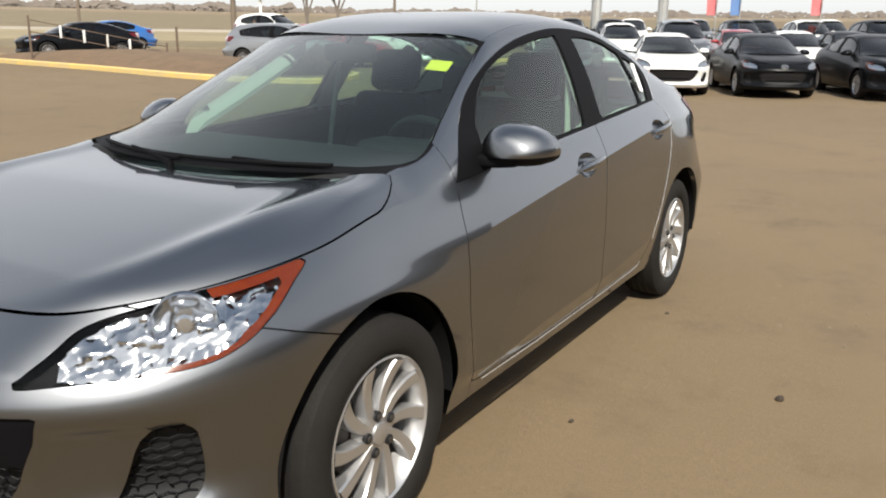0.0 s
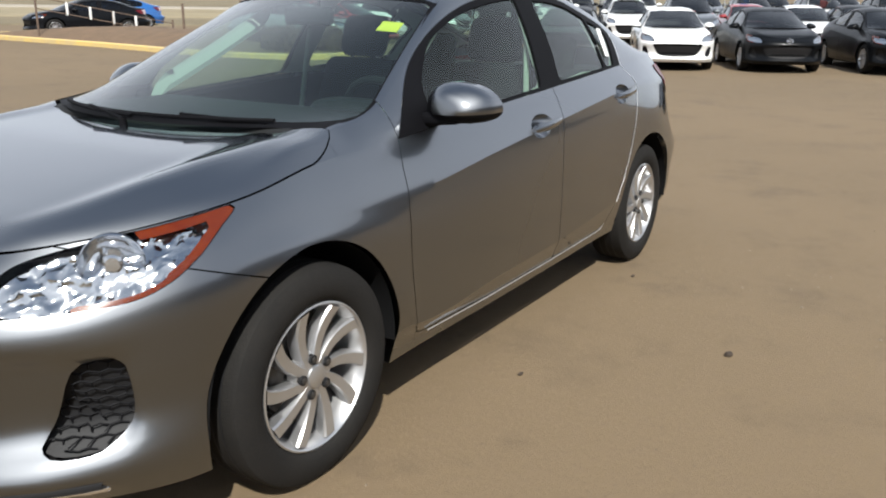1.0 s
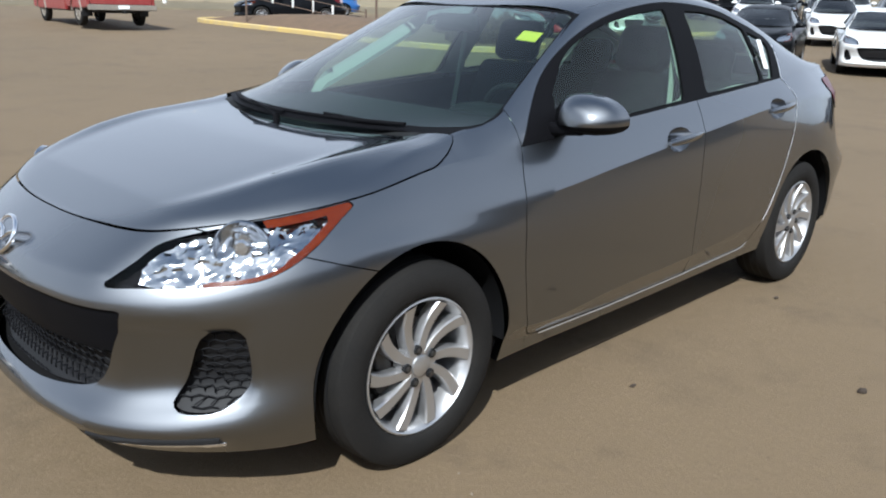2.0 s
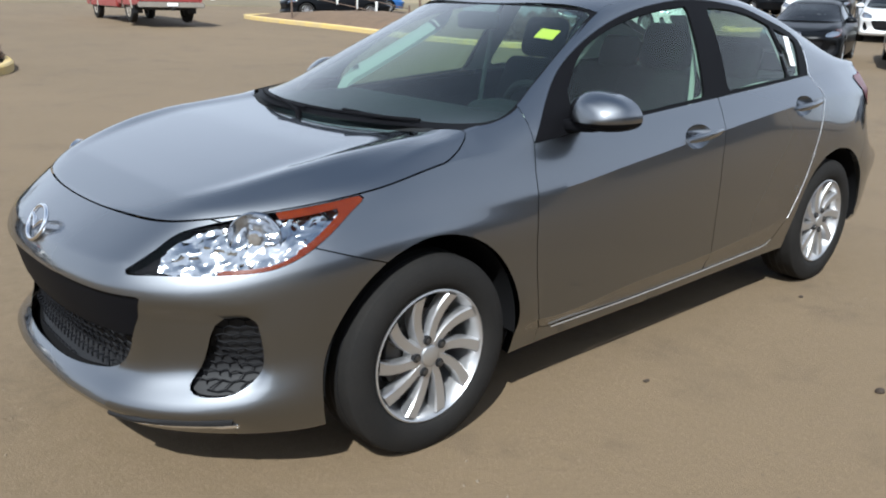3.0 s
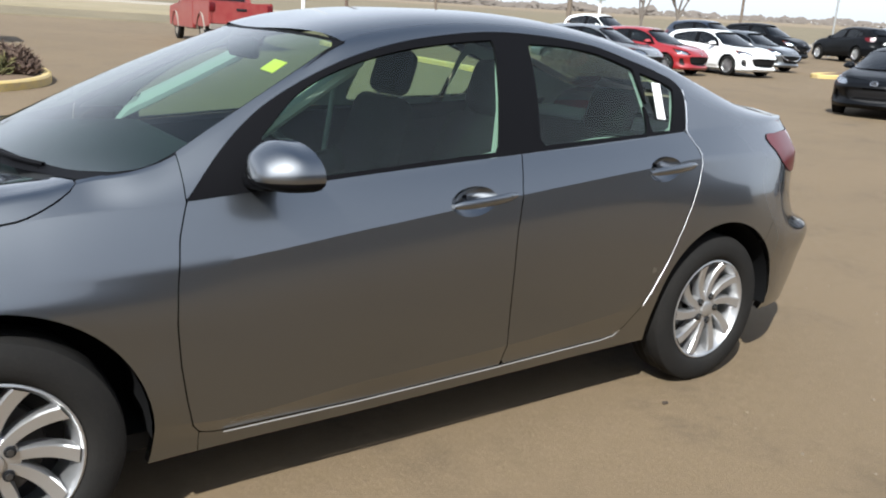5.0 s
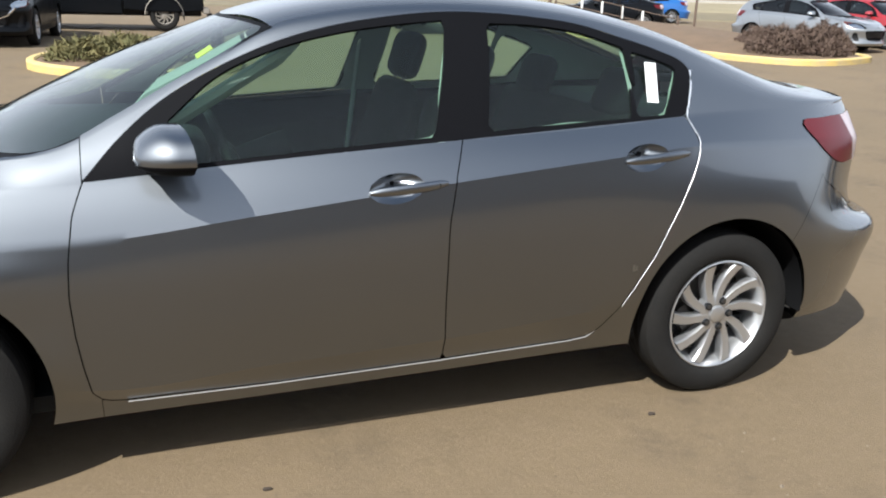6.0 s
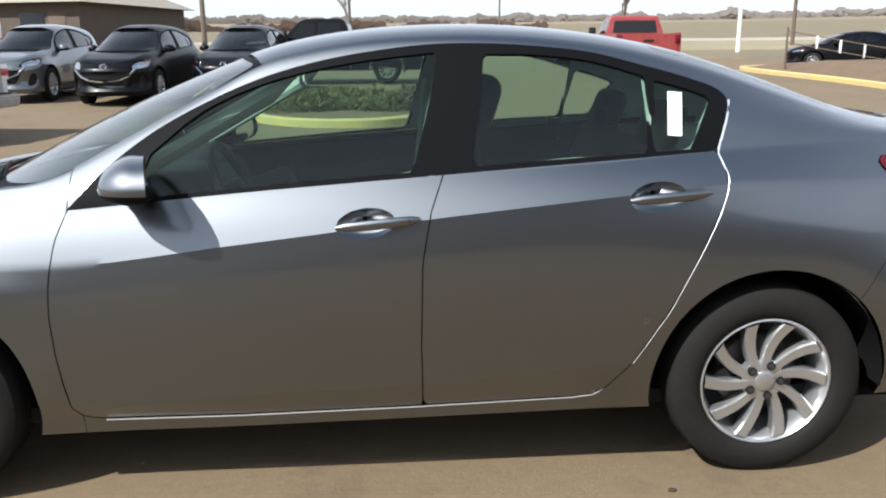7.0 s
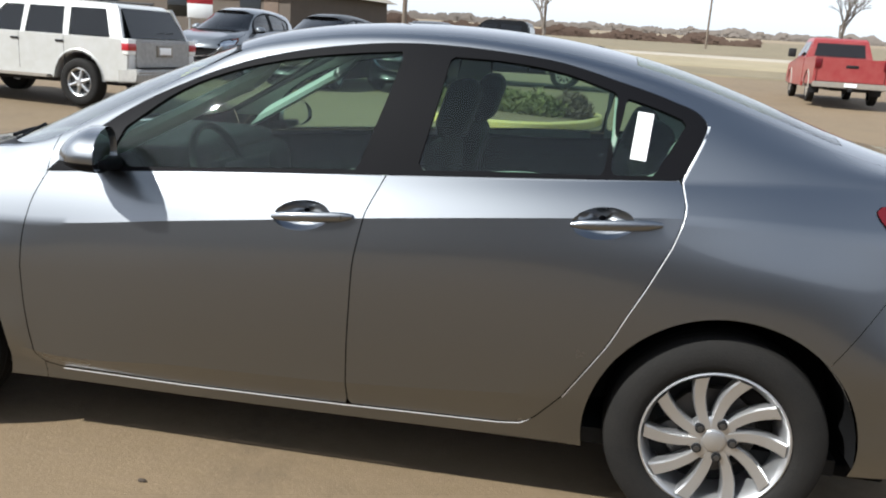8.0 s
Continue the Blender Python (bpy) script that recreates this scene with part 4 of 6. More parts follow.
def front_openings(car, V, F, grille, fog, detail):
    g = clip(V, F, grille(V) + .01)
    if len(g[1]):
        whole("grille", g[0] + np.array([.045, 0, 0]), g[1], BLACK_PLASTIC, car, "black lower grille")
    g = clip(V, F, fog(V) + .008)
    both("fog_grille", g[0] + np.array([.03, -.02, 0]), g[1], BLACK_PLASTIC, car, label="black honeycomb insert")
    if not detail:
        return
    front = clip(V, F, -.45 - V[:, 0])[0]

    def face_x(y, z):
        return float(front[np.argmin((front[:, 1] - abs(y)) ** 2 + (front[:, 2] - z) ** 2), 0])

    def honeycomb(nm, poly, pitch, sides, z_top, lab):
        poly = rounded(poly, 4)
        for s1 in sides:
            bm = bmesh.new()
            r = pitch / math.sqrt(3)
            lo, hi = poly.min(0), poly.max(0)
            for a1 in range(int((hi[0] - lo[0]) / pitch) + 2):
                for b1 in range(int((min(hi[1], z_top) - lo[1]) / (r * 1.5)) + 2):
                    cy, cz = lo[0] + pitch * (a1 + .5 * (b1 % 2)), lo[1] + r * 1.5 * b1
                    if cz > z_top or inside(poly, np.array([cy]), np.array([cz]))[0] < -.004:
                        continue
                    for k in range(3):
                        p = [(cy + r * math.cos(radians(30 + 60 * (k + q))), cz + .8 * r * math.sin(radians(30 + 60 * (k + q)))) for q in (0, 1)]
                        if min(inside(poly, np.array([q[0] for q in p]), np.array([q[1] for q in p]))) < -.006:
                            continue
                        e1 = [Vector((face_x(*q) + .022, s1 * (q[0] - (.012 if len(sides) > 1 else 0)), q[1])) for q in p]
                        rod(bm, e1[0], e1[1], .0024, .0024, 4)
            tagged(part(nm, bm, BLACK_MESH, car, lab), kind="stuff")

    honeycomb("fog_honeycomb", FOG, .026, (-1, 1), 1.0, "black honeycomb mesh")
    honeycomb("grille_honeycomb", GRILLE, .03, (1,), .45, "black honeycomb mesh in the lower grille")
    g = clip(V, F, np.minimum(grille(V) + .004, V[:, 2] - .462))
    g = flanged(g[0] + np.array([.014, 0, 0]), g[1], g[2], .03)
    whole("grille_bar", g[0], g[1], BLACK_GLOSS, car, "smooth black bar across the grille")
    low = clip(V, F, np.minimum(-.42 - V[:, 0], .30 - V[:, 2]))[0]
    for s1 in (-1, 1):
        for nm, z0, r, mat, lab in (("lip_strip", .212, .0045, CHROME, "bright strip under the bumper lip"), ("lip_slot", .228, .010, BLACK_PLASTIC, "")):
            path = []
            for k in range(13):
                y0, zz = .40 + .30 * k / 12, z0 + .018 * k / 12
                d = np.hypot(low[:, 1] - y0, low[:, 2] - zz)
                j = np.argsort(d)[:6]
                w = 1 / (d[j] + .003)
                path.append(Vector((float((low[j, 0] * w).sum() / w.sum()) - .002, s1 * (y0 + .002), zz)))
            bm = bmesh.new()
            rings = [[bm.verts.new(p + Vector((r * .7 * math.cos(a1), 0, r * math.sin(a1)))) for a1 in (0, 1.05, 2.1, 3.14, 4.19, 5.24)] for p in path]
            for r0, r1 in zip(rings[:-1], rings[1:]):
                for k in range(6):
                    bm.faces.new((r0[k], r0[(k + 1) % 6], r1[(k + 1) % 6], r1[k]))
            bmesh.ops.recalc_face_normals(bm, faces=bm.faces)
            part(nm, bm, mat, car, lab)


def door_handle(door, x, z0, s, paint, skin):
    """A pull handle over a cup sunk into the door."""
    tilt = .085
    vs, fs = [], []
    n, m = 28, 7
    for j in range(m + 1):                       # cup
        r = j / m
        for i in range(n):
            an = 2 * math.pi * i / n
            px, pz = .089 * r * math.cos(an), .0445 * r * math.sin(an)
            qx, qz = x + .088 + px, z0 + pz + tilt * (px + .088)
            vs.append((qx, skin(x + .088 + .089 * math.cos(an), z0 + .0445 * math.sin(an) + tilt * .088) - .034 * (1 - r ** 2.5) - .0005, qz))
    for j in range(m):
        for i in range(n):
            fs.append((j * n + i, j * n + (i + 1) % n, (j + 1) * n + (i + 1) % n, (j + 1) * n + i))
    V = np.array(vs) * (1, s, 1)
    mesh_part("handle_cup", V, fs if s < 0 else [f[::-1] for f in fs], paint, door)
    vs, fs = [], []
    m, k = 16, 12
    y0 = skin(x + .1, z0)
    for j in range(m + 1):
        u = j / m
        px = .248 * u
        rise_h = .024 * math.sin(math.pi * min(1, max(0, .04 + .92 * u))) ** .5
        w = .0125 + .0035 * math.sin(math.pi * u) - .006 * max(0, abs(2 * u - 1) - .8) / .2
        for i in range(k):
            an = 2 * math.pi * i / k
            vs.append((x + px, y0 + rise_h - .006 + .010 * math.cos(an), z0 + tilt * px + w * math.sin(an)))
    for j in range(m):
        for i in range(k):
            fs.append((j * k + i, (j + 1) * k + i, (j + 1) * k + (i + 1) % k, j * k + (i + 1) % k))
    fs += [list(range(k)), [m * k + i for i in range(k)][::-1]]
    V = np.array(vs) * (1, s, 1)
    mesh_part("handle", V, fs if s > 0 else [f[::-1] for f in fs], paint, door, angle=60)
    if x < 2 and s < 0:
        bm = bmesh.new()
        rod(bm, (x + .215, s * (y0 + .012), z0 + tilt * .215), (x + .215, s * (y0 + .020), z0 + tilt * .215), .006, .006, 12)
        part("key_lock", bm, BLACK_PLASTIC, door)


def door_mirror(car, paint, s, detail):
    """A wing mirror: painted shell, black base and foot, silvered glass."""
    n, m = 20, 12
    vs, fs = [], []
    for j in range(m + 1):
        u = j / m                                # from the front of the shell to its glass
        r = .40 + .60 * math.sin(math.pi / 2 * min(1, u * 1.35)) ** .8 if j else .30
        for i in range(n):
            an = 2 * math.pi * i / n
            cy, cz = math.cos(an), math.sin(an)
            sq = (abs(cy) ** 2.3 + abs(cz) ** 2.3) ** (-1 / 2.3)
            vs.append((.640 + .125 * u + .032 * cy * u, .828 + .116 * r * cy * sq, .984 + (.086 if cz > 0 else .046) * r * cz * sq - .016 * max(0, cz) * cy))
    for j in range(m):
        for i in range(n):
            fs.append((j * n + i, (j + 1) * n + i, (j + 1) * n + (i + 1) % n, j * n + (i + 1) % n))
    fs.append([i for i in range(n)])
    V = np.array(vs)
    up = clip(V, fs, V[:, 2] - .972 - .04 * (V[:, 1] - .83))
    low = clip(V, fs, .972 + .04 * (V[:, 1] - .83) - V[:, 2])
    body = new("wing_mirror", None)
    body.parent = car
    mesh_part("mirror_shell", up[0] * (1, s, 1), up[1] if s > 0 else [f[::-1] for f in up[1]], paint, body)
    mesh_part("mirror_base", low[0] * (1, s, 1), low[1] if s > 0 else [f[::-1] for f in low[1]], BLACK_GLOSS, body)
    back = V[m * n:] * (1, s, 1)
    mesh_part("mirror_glass", back - np.array([.012, 0, 0]), [list(range(n)) if s > 0 else list(range(n))[::-1]], MIRROR, body)
    bm = bmesh.new()
    box(bm, (.655, .705, .925), (.755, .85, .972), .016, 3)
    for v1 in bm.verts:                          # the foot narrows towards the shell
        k = (v1.co.y - .705) / .145
        v1.co = (v1.co.x + .012 * k, s * v1.co.y, v1.co.z + .016 * k * (.97 - v1.co.z) / .045)
    bmesh.ops.recalc_face_normals(bm, faces=bm.faces)
    part("mirror_foot", bm, BLACK_GLOSS, body)


# ---- the ground ----
def rise(x, y):
    """Height of the ground: level round the car, rising gently to the far fields."""
    t = max(0.0, math.hypot(x - 3, y) - 8)
    return .0285 * t * t / (t + 8)


def band(name, r0, r1, a0, a1, mat, lift, label, category, steps=14, wobble=0.0):
    """A strip of ground between two distances and two bearings (degrees from +x), just above the sheet below it."""
    n = max(8, int((a1 - a0) / 2))
    vs, fs = [], []
    for j in range(steps + 1):
        for i in range(n + 1):
            an = radians(a0 + (a1 - a0) * i / n)
            r = r0 * (r1 / r0) ** (j / steps) * (1 + wobble * (noise.noise((i * .37, j * .9, r0)) if 0 < j < steps + 1 else 0))
            x, y = 3 + r * math.cos(an), r * math.sin(an)
            vs.append((x, y, rise(x, y) + (lift if 0 < j < steps else -.12)))
    m = n + 1
    fs = [(j * m + i, (j + 1) * m + i, (j + 1) * m + i + 1, j * m + i + 1) for j in range(steps) for i in range(n)]
    return tagged(mesh_part(name, vs, [f[::-1] for f in fs], mat), label, category, kind="structure")


def ground_material():
    """Packed dusty dirt over worn asphalt: stains, pale dust drifts and grit."""
    m = material("dusty_lot", (0.30, 0.225, 0.145), 0.93)
    n, l = m.node_tree.nodes, m.node_tree.links
    b = n["Principled BSDF"]
    co = n.new("ShaderNodeTexCoord")

    def noise_at(scale, detail, rough=0.6):
        t = n.new("ShaderNodeTexNoise")
        t.inputs["Scale"].default_value, t.inputs["Detail"].default_value, t.inputs["Roughness"].default_value = scale, detail, rough
        l.new(co.outputs["Object"], t.inputs["Vector"])
        return t

    def blend(fac, lo, hi, a1, b1):
        r, x = n.new("ShaderNodeMapRange"), n.new("ShaderNodeMix")
        x.data_type = "RGBA"
        r.inputs["From Min"].default_value, r.inputs["From Max"].default_value = lo, hi
        l.new(fac, r.inputs["Value"])
        l.new(r.outputs[0], x.inputs["Factor"])
        for k, v in (("A", a1), ("B", b1)):
            if isinstance(v, tuple):
                x.inputs[k].default_value = (*v, 1)
            else:
                l.new(v, x.inputs[k])
        return x.outputs["Result"]

    large, mid, fine, grit = noise_at(.16, 4), noise_at(1.1, 6, .65), noise_at(14, 8, .7), noise_at(160, 4, .7)
    c = blend(large.outputs["Fac"], .38, .62, (0.114, 0.081, 0.043), (0.150, 0.105, 0.057))
    dark = blend(mid.outputs["Fac"], .52, .70, c, (0.082, 0.059, 0.034))
    c = blend(fine.outputs["Fac"], .36, .66, dark, (0.149, 0.104, 0.059))
    stain = noise_at(.55, 7, .72)
    c = blend(stain.outputs["Fac"], .60, .86, c, (0.082, 0.058, 0.035))
    spots = noise_at(34, 5, .75)
    c = blend(spots.outputs["Fac"], .60, .74, c, (0.066, 0.048, 0.030))
    c = blend(grit.outputs["Fac"], .55, .72, c, (0.170, 0.133, 0.085))
    l.new(c, b.inputs["Base Color"])
    bp, bp2 = n.new("ShaderNodeBump"), n.new("ShaderNodeBump")
    bp.inputs["Strength"].default_value, bp.inputs["Distance"].default_value = .5, .004
    bp2.inputs["Strength"].default_value, bp2.inputs["Distance"].default_value = .25, .03
    l.new(grit.outputs["Fac"], bp.inputs["Height"])
    l.new(fine.outputs["Fac"], bp2.inputs["Height"])
    l.new(bp2.outputs["Normal"], bp.inputs["Normal"])
    l.new(bp.outputs["Normal"], b.inputs["Normal"])
    return m


GROUND = ground_material()
DRY_GRASS = material("dry_verge_grass", (0.176, 0.139, 0.080), 0.95, grain=(.35, .9, (0.109, 0.088, 0.050)), bump=.6, bump_scale=6)
PALE_GRASS = material("pale_dry_grass", (0.252, 0.206, 0.126), 0.95, grain=(.12, .9, (0.185, 0.151, 0.084)), bump=.5, bump_scale=4)
FIELD = material("stubble_field", (0.218, 0.168, 0.105), 0.95, grain=(.02, .9, (0.160, 0.118, 0.071)))
ROAD = material("pale_gravel_road", (0.302, 0.269, 0.218), 0.9, grain=(.5, .6, (0.244, 0.210, 0.168)))
BED_SOIL = material("bare_bed_soil", (0.143, 0.092, 0.055), 0.95, grain=(2, .8, (0.092, 0.063, 0.038)), bump=.8, bump_scale=12)
WOODS = material("far_bare_woods", (0.12, 0.10, 0.085), 0.95, grain=(.05, .9, (0.18, 0.14, 0.10)))
n = 90
rings = [0, 2, 4, 7, 10, 12, 14, 16, 18] + list(range(20, 140, 3)) + [150, 165, 180, 200, 230, 260, 300, 350, 400, 500, 650, 900, 1400, 2500]
vs, fs = [], []
for r in rings:
    for i in range(n):
        an = 2 * math.pi * i / n
        vs.append((3 + r * math.cos(an), r * math.sin(an), rise(3 + r * math.cos(an), r * math.sin(an))))
for j in range(len(rings) - 1):
    for i in range(n):
        fs.append((j * n + i, (j + 1) * n + i, (j + 1) * n + (i + 1) % n, j * n + (i + 1) % n))
tagged(mesh_part("ground", vs, fs, GROUND), "dusty tan dirt car lot, worn and stained", "ground", kind="structure")
band("grass_ditch", 37.5, 48, 44, 150, DRY_GRASS, .05, "dark dry grass ditch beyond the lot", "grass", wobble=.012)
band("grass_verge", 48, 69, 36, 152, PALE_GRASS, .07, "pale dry grass verge by the road", "grass", wobble=.012)
band("road", 70, 75, 20, 170, ROAD, .12, "pale gravel road across the fields", "road")
band("field_near", 76, 330, 12, 178, DRY_GRASS, .15, "brown stubble field", "field", wobble=.02)
band("field_far", 330, 2400, -180, 180, FIELD, .4, "wide flat brown prairie field", "field")


# ---- the silver car ----
silver_car = build_car("silver_sedan", PAINT_SILVER, "silver-grey four-door sedan parked on the dusty lot")


def interior(car):
    """Seats, dashboard, wheel, trims and roof lining behind the glass."""
    V, F, belt = loft(.5, RAIL, RIDGE, 2.64)
    off = V - normals(V, F) * .02
    v, f, e = select(off, F, lambda P: P[:, 2] - .99, lambda P: 2.2 - P[:, 0], lambda P: P[:, 0] - .52, lambda P: -np.max([inside(rounded(q, 3), P[:, 0], P[:, 2]) for q in (PANE_FRONT, PANE_REAR)], axis=0) + .0 * P[:, 0], lambda P: np.maximum(P[:, 1] - hermite(np.array(RAIL)[:, 0], np.array(RAIL)[:, 1], P[:, 0]) + .012, P[:, 0] - 1.06))
    whole("roof_lining", v, f, LINER, car, "light grey roof and pillar lining")
    v, f, e = select(off, F, lambda P: P[:, 2] - .99, lambda P: P[:, 0] - 2.26, lambda P: 3.0 - P[:, 0], lambda P: np.maximum(P[:, 1] - .50, 2.26 - P[:, 0]), lambda P: -inside(rounded(PANE_QUARTER, 3), P[:, 0], P[:, 2]))
    both("pillar_lining", v, f, LINER, car)
    R = np.array(RAIL)
    for s in (-1, 1):                             # pale trim along the windscreen pillars
        bm = bmesh.new()
        rings = []
        for k in range(9):
            x = .60 + .46 * k / 8
            y, z = hermite(R[:, 0], R[:, 1:], np.array([x]))[0]
            rings.append([bm.verts.new((x + .075 + .055 * math.cos(a1), s * (y - .060 + .042 * math.sin(a1)), z - .070 + .060 * math.cos(a1))) for a1 in (0, .79, 1.57, 2.36, 3.14, 3.93, 4.71, 5.5)])
        for r0, r1 in zip(rings[:-1], rings[1:]):
            for k in range(8):
                bm.faces.new((r0[k], r0[(k + 1) % 8], r1[(k + 1) % 8], r1[k]))
        bmesh.ops.recalc_face_normals(bm, faces=bm.faces)
        part("pillar_trim", bm, LINER, car, "pale grey pillar trim")
    bm = bmesh.new()
    box(bm, (.38, -.70, .55), (.80, .70, .90), .08, 3)
    box(bm, (.16, -.60, .86), (.74, .60, .955), .045, 3)
    box(bm, (.66, -.56, .88), (.86, -.20, .985), .05, 3)
    part("dashboard", bm, DASH, car, "dark grey dashboard")
    bm = bmesh.new()
    box(bm, (.75, -.11, .45), (1.5, .11, .68), .04, 3)
    part("centre_console", bm, DASH, car)
    bm = bmesh.new()
    box(bm, (.2, -.72, .22), (3.0, .72, .27))
    part("cabin_floor", bm, DASH, car)
    vs, fs = lathe([(.182 + .014 * math.cos(2 * math.pi * i / 10), .014 * math.sin(2 * math.pi * i / 10)) for i in range(11)], 32)
    at = Matrix.Translation((.93, -.37, .88)) @ pose(0, 0, 0, 0, 0, -90) @ pose(0, 0, 0, 22, 0, 0)
    w = mesh_part("steering_wheel", vs, fs, DASH, car, "black steering wheel")
    w.matrix_basis = at
    bm = bmesh.new()
    box(bm, (-.06, -.02, -.055), (.06, .03, .055), .02, 2)
    for a1 in (0, 180, 270):
        rod(bm, (0, 0, 0), (.18 * math.cos(radians(a1)), 0, .18 * math.sin(radians(a1))), .018, .014, 8)
    rod(bm, (0, .02, 0), (0, .2, -.02), .035, .045, 12)
    w2 = part("steering_wheel_boss", bm, DASH, car)
    w2.matrix_basis = at
    for s in (-1, 1):
        seat = new("front_seat", None)
        seat.parent = car
        seat.matrix_basis = Matrix.Translation((1.09, s * .37, .40))
        bm = bmesh.new()
        box(bm, (-.05, -.25, -.05), (.50, .25, .16), .06, 3)
        part("seat_cushion", bm, CLOTH, seat)
        bm = bmesh.new()
        box(bm, (-.065, -.24, 0), (.065, .24, .62), .06, 3)
        for v1 in bm.verts:
            k = max(0, v1.co.z) / .62
            v1.co.y *= 1 - .16 * k * k
            v1.co.x *= 1 - .25 * k
        b1 = part("seat_backrest", bm, CLOTH, seat)
        b1.matrix_basis = Matrix.Translation((.46, 0, .08)) @ pose(0, 0, 0, 0, 17, 0)
        bm = bmesh.new()
        box(bm, (-.045, -.135, .625), (.05, .135, .83), .05, 3)
        rod(bm, (0, -.06, .58), (0, -.06, .70), .007)
        rod(bm, (0, .06, .58), (0, .06, .70), .007)
        b1 = part("headrest", bm, CLOTH, seat)
        b1.matrix_basis = Matrix.Translation((.46, 0, .08)) @ pose(0, 0, 0, 0, 17, 0)
        bm = bmesh.new()
        rod(bm, (1.545, s * .655, .60), (1.615, s * .60, 1.23), .012, .012, 6)
        part("seat_belt", bm, LINER, car, "pale seat belt and pillar trim")
        bm = bmesh.new()
        box(bm, (-.05, -.12, 0), (.05, .12, .19), .045, 3)
        b1 = part("rear_headrest", bm, CLOTH, car)
        b1.matrix_basis = Matrix.Translation((2.36, s * .36, 1.00)) @ pose(0, 0, 0, 0, 20, 0)
    bm = bmesh.new()
    box(bm, (1.95, -.62, .30), (2.35, .62, .56), .06, 3)
    part("rear_bench", bm, CLOTH, car, "dark cloth rear bench")
    bm = bmesh.new()
    box(bm, (-.07, -.62, 0), (.07, .62, .55), .05, 3)
    b1 = part("rear_backrest", bm, CLOTH, car)
    b1.matrix_basis = Matrix.Translation((2.22, 0, .5)) @ pose(0, 0, 0, 0, 20, 0)
    bm = bmesh.new()
    box(bm, (2.42, -.56, .99), (2.92, .56, 1.015), .01)
    part("parcel_shelf", bm, DASH, car)
    bm = bmesh.new()
    box(bm, (-.012, -.12, -.035), (.02, .12, .035), .015, 2)
    b1 = part("rear_view_mirror", bm, DASH, car)
    b1.matrix_basis = Matrix.Translation((.93, 0, 1.27))


interior(silver_car)


def paper_on(car, name, mat, corner, across, down, label):
    """A stuck-on paper label spanned by two edges."""
    c, a1, d1 = Vector(corner), Vector(across), Vector(down)
    nrm = a1.cross(d1).normalized() * .0012
    pts = [c, c + a1, c + a1 + d1, c + d1]
    vs = [p + nrm for p in pts] + [p - nrm for p in pts]
    mesh_part(name, vs, [(0, 1, 2, 3), (7, 6, 5, 4), (0, 4, 5, 1), (1, 5, 6, 2), (2, 6, 7, 3), (3, 7, 4, 0)], mat, car, label, smooth=False)


paper_on(silver_car, "window_label", PAPER, (2.328, -.617, 1.224), (.045, 0, -.004), (-.012, -.063, -.130), "white paper label on the rear quarter window")
paper_on(silver_car, "windscreen_label", YELLOW_PAPER, (.885, -.487, 1.249), (-.002, .088, .005), (-.048, -.002, -.031), "yellow paper note inside the windscreen")


def wipers(car):
    """Two wipers at rest along the windscreen's foot: a thin arm from its pivot and a blade on the glass."""
    def on_glass(y, v):
        u = y / .66
        xe, ze = .272 + .79 * v, .962 + .06 * v
        x = .085 + .87 * v + (xe - .085 - .87 * v) * abs(u) ** 2.2
        z = .950 + .466 * v + (ze - .950 - .466 * v) * abs(u) ** 2.6
        return Vector((x - .005, y, z + .010))

    for pivot, tip0, tip1 in (((.205, -.47, .950), (-.50, .030), (.10, .020)), ((.085, .04, .942), (.0, .012), (.50, .028))):
        w = new("wiper", None)
        w.parent = car
        pts = [on_glass(tip0[0] + (tip1[0] - tip0[0]) * k / 10, tip0[1] + (tip1[1] - tip0[1]) * k / 10) for k in range(11)]
        bm = bmesh.new()
        rings = [[bm.verts.new(p + Vector((.006 * math.cos(a1), 0, .007 * math.sin(a1)))) for a1 in (0, 1.05, 2.1, 3.14, 4.19, 5.24)] for p in pts]
        for r0, r1 in zip(rings[:-1], rings[1:]):
            for k in range(6):
                bm.faces.new((r0[k], r0[(k + 1) % 6], r1[(k + 1) % 6], r1[k]))
        part("wiper_blade", bm, BLACK_GLOSS, w, "black rubber wiper blade")
        bm = bmesh.new()
        p0, p1 = Vector(pivot), pts[5] + Vector((-.002, 0, .010))
        mid = p0 + (p1 - p0) * .4 + Vector((-.002, 0, .008))
        rod(bm, p0 - Vector((0, 0, .02)), p0 + Vector((0, 0, .012)), .014, .012, 10)
        rod(bm, p0 + Vector((0, 0, .008)), mid, .009, .006, 6)
        rod(bm, mid, p1, .006, .005, 6)
        part("wiper_arm", bm, BLACK_GLOSS, w, "black wiper arm")


wipers(silver_car)


# ---- other vehicles on the lot ----
RAIL_TALL = RAIL[:8] + [ (1.25, .51, 1.37), (1.6, .505, 1.41), (2.0, .505, 1.415), (2.4, .505, 1.40), (2.8, .50, 1.37), (3.05, .50, 1.33), (3.2, .52, 1.22), (3.36, .48, 1.08)]
RIDGE_TALL = [(.30, 1.06), (.46, 1.16), (.95, 1.385), (1.1, 1.42), (1.3, 1.445), (1.6, 1.462), (2.0, 1.462), (2.4, 1.45), (2.8, 1.42), (3.05, 1.38), (3.2, 1.26), (3.4, 1.098)]
RAIL_BOX = RAIL_TALL[:7] + [(1.25, .54, 1.40), (1.6, .56, 1.44), (2.0, .57, 1.45), (2.5, .57, 1.45), (3.0, .57, 1.44), (3.22, .57, 1.42), (3.30, .57, 1.30), (3.36, .56, 1.08)]
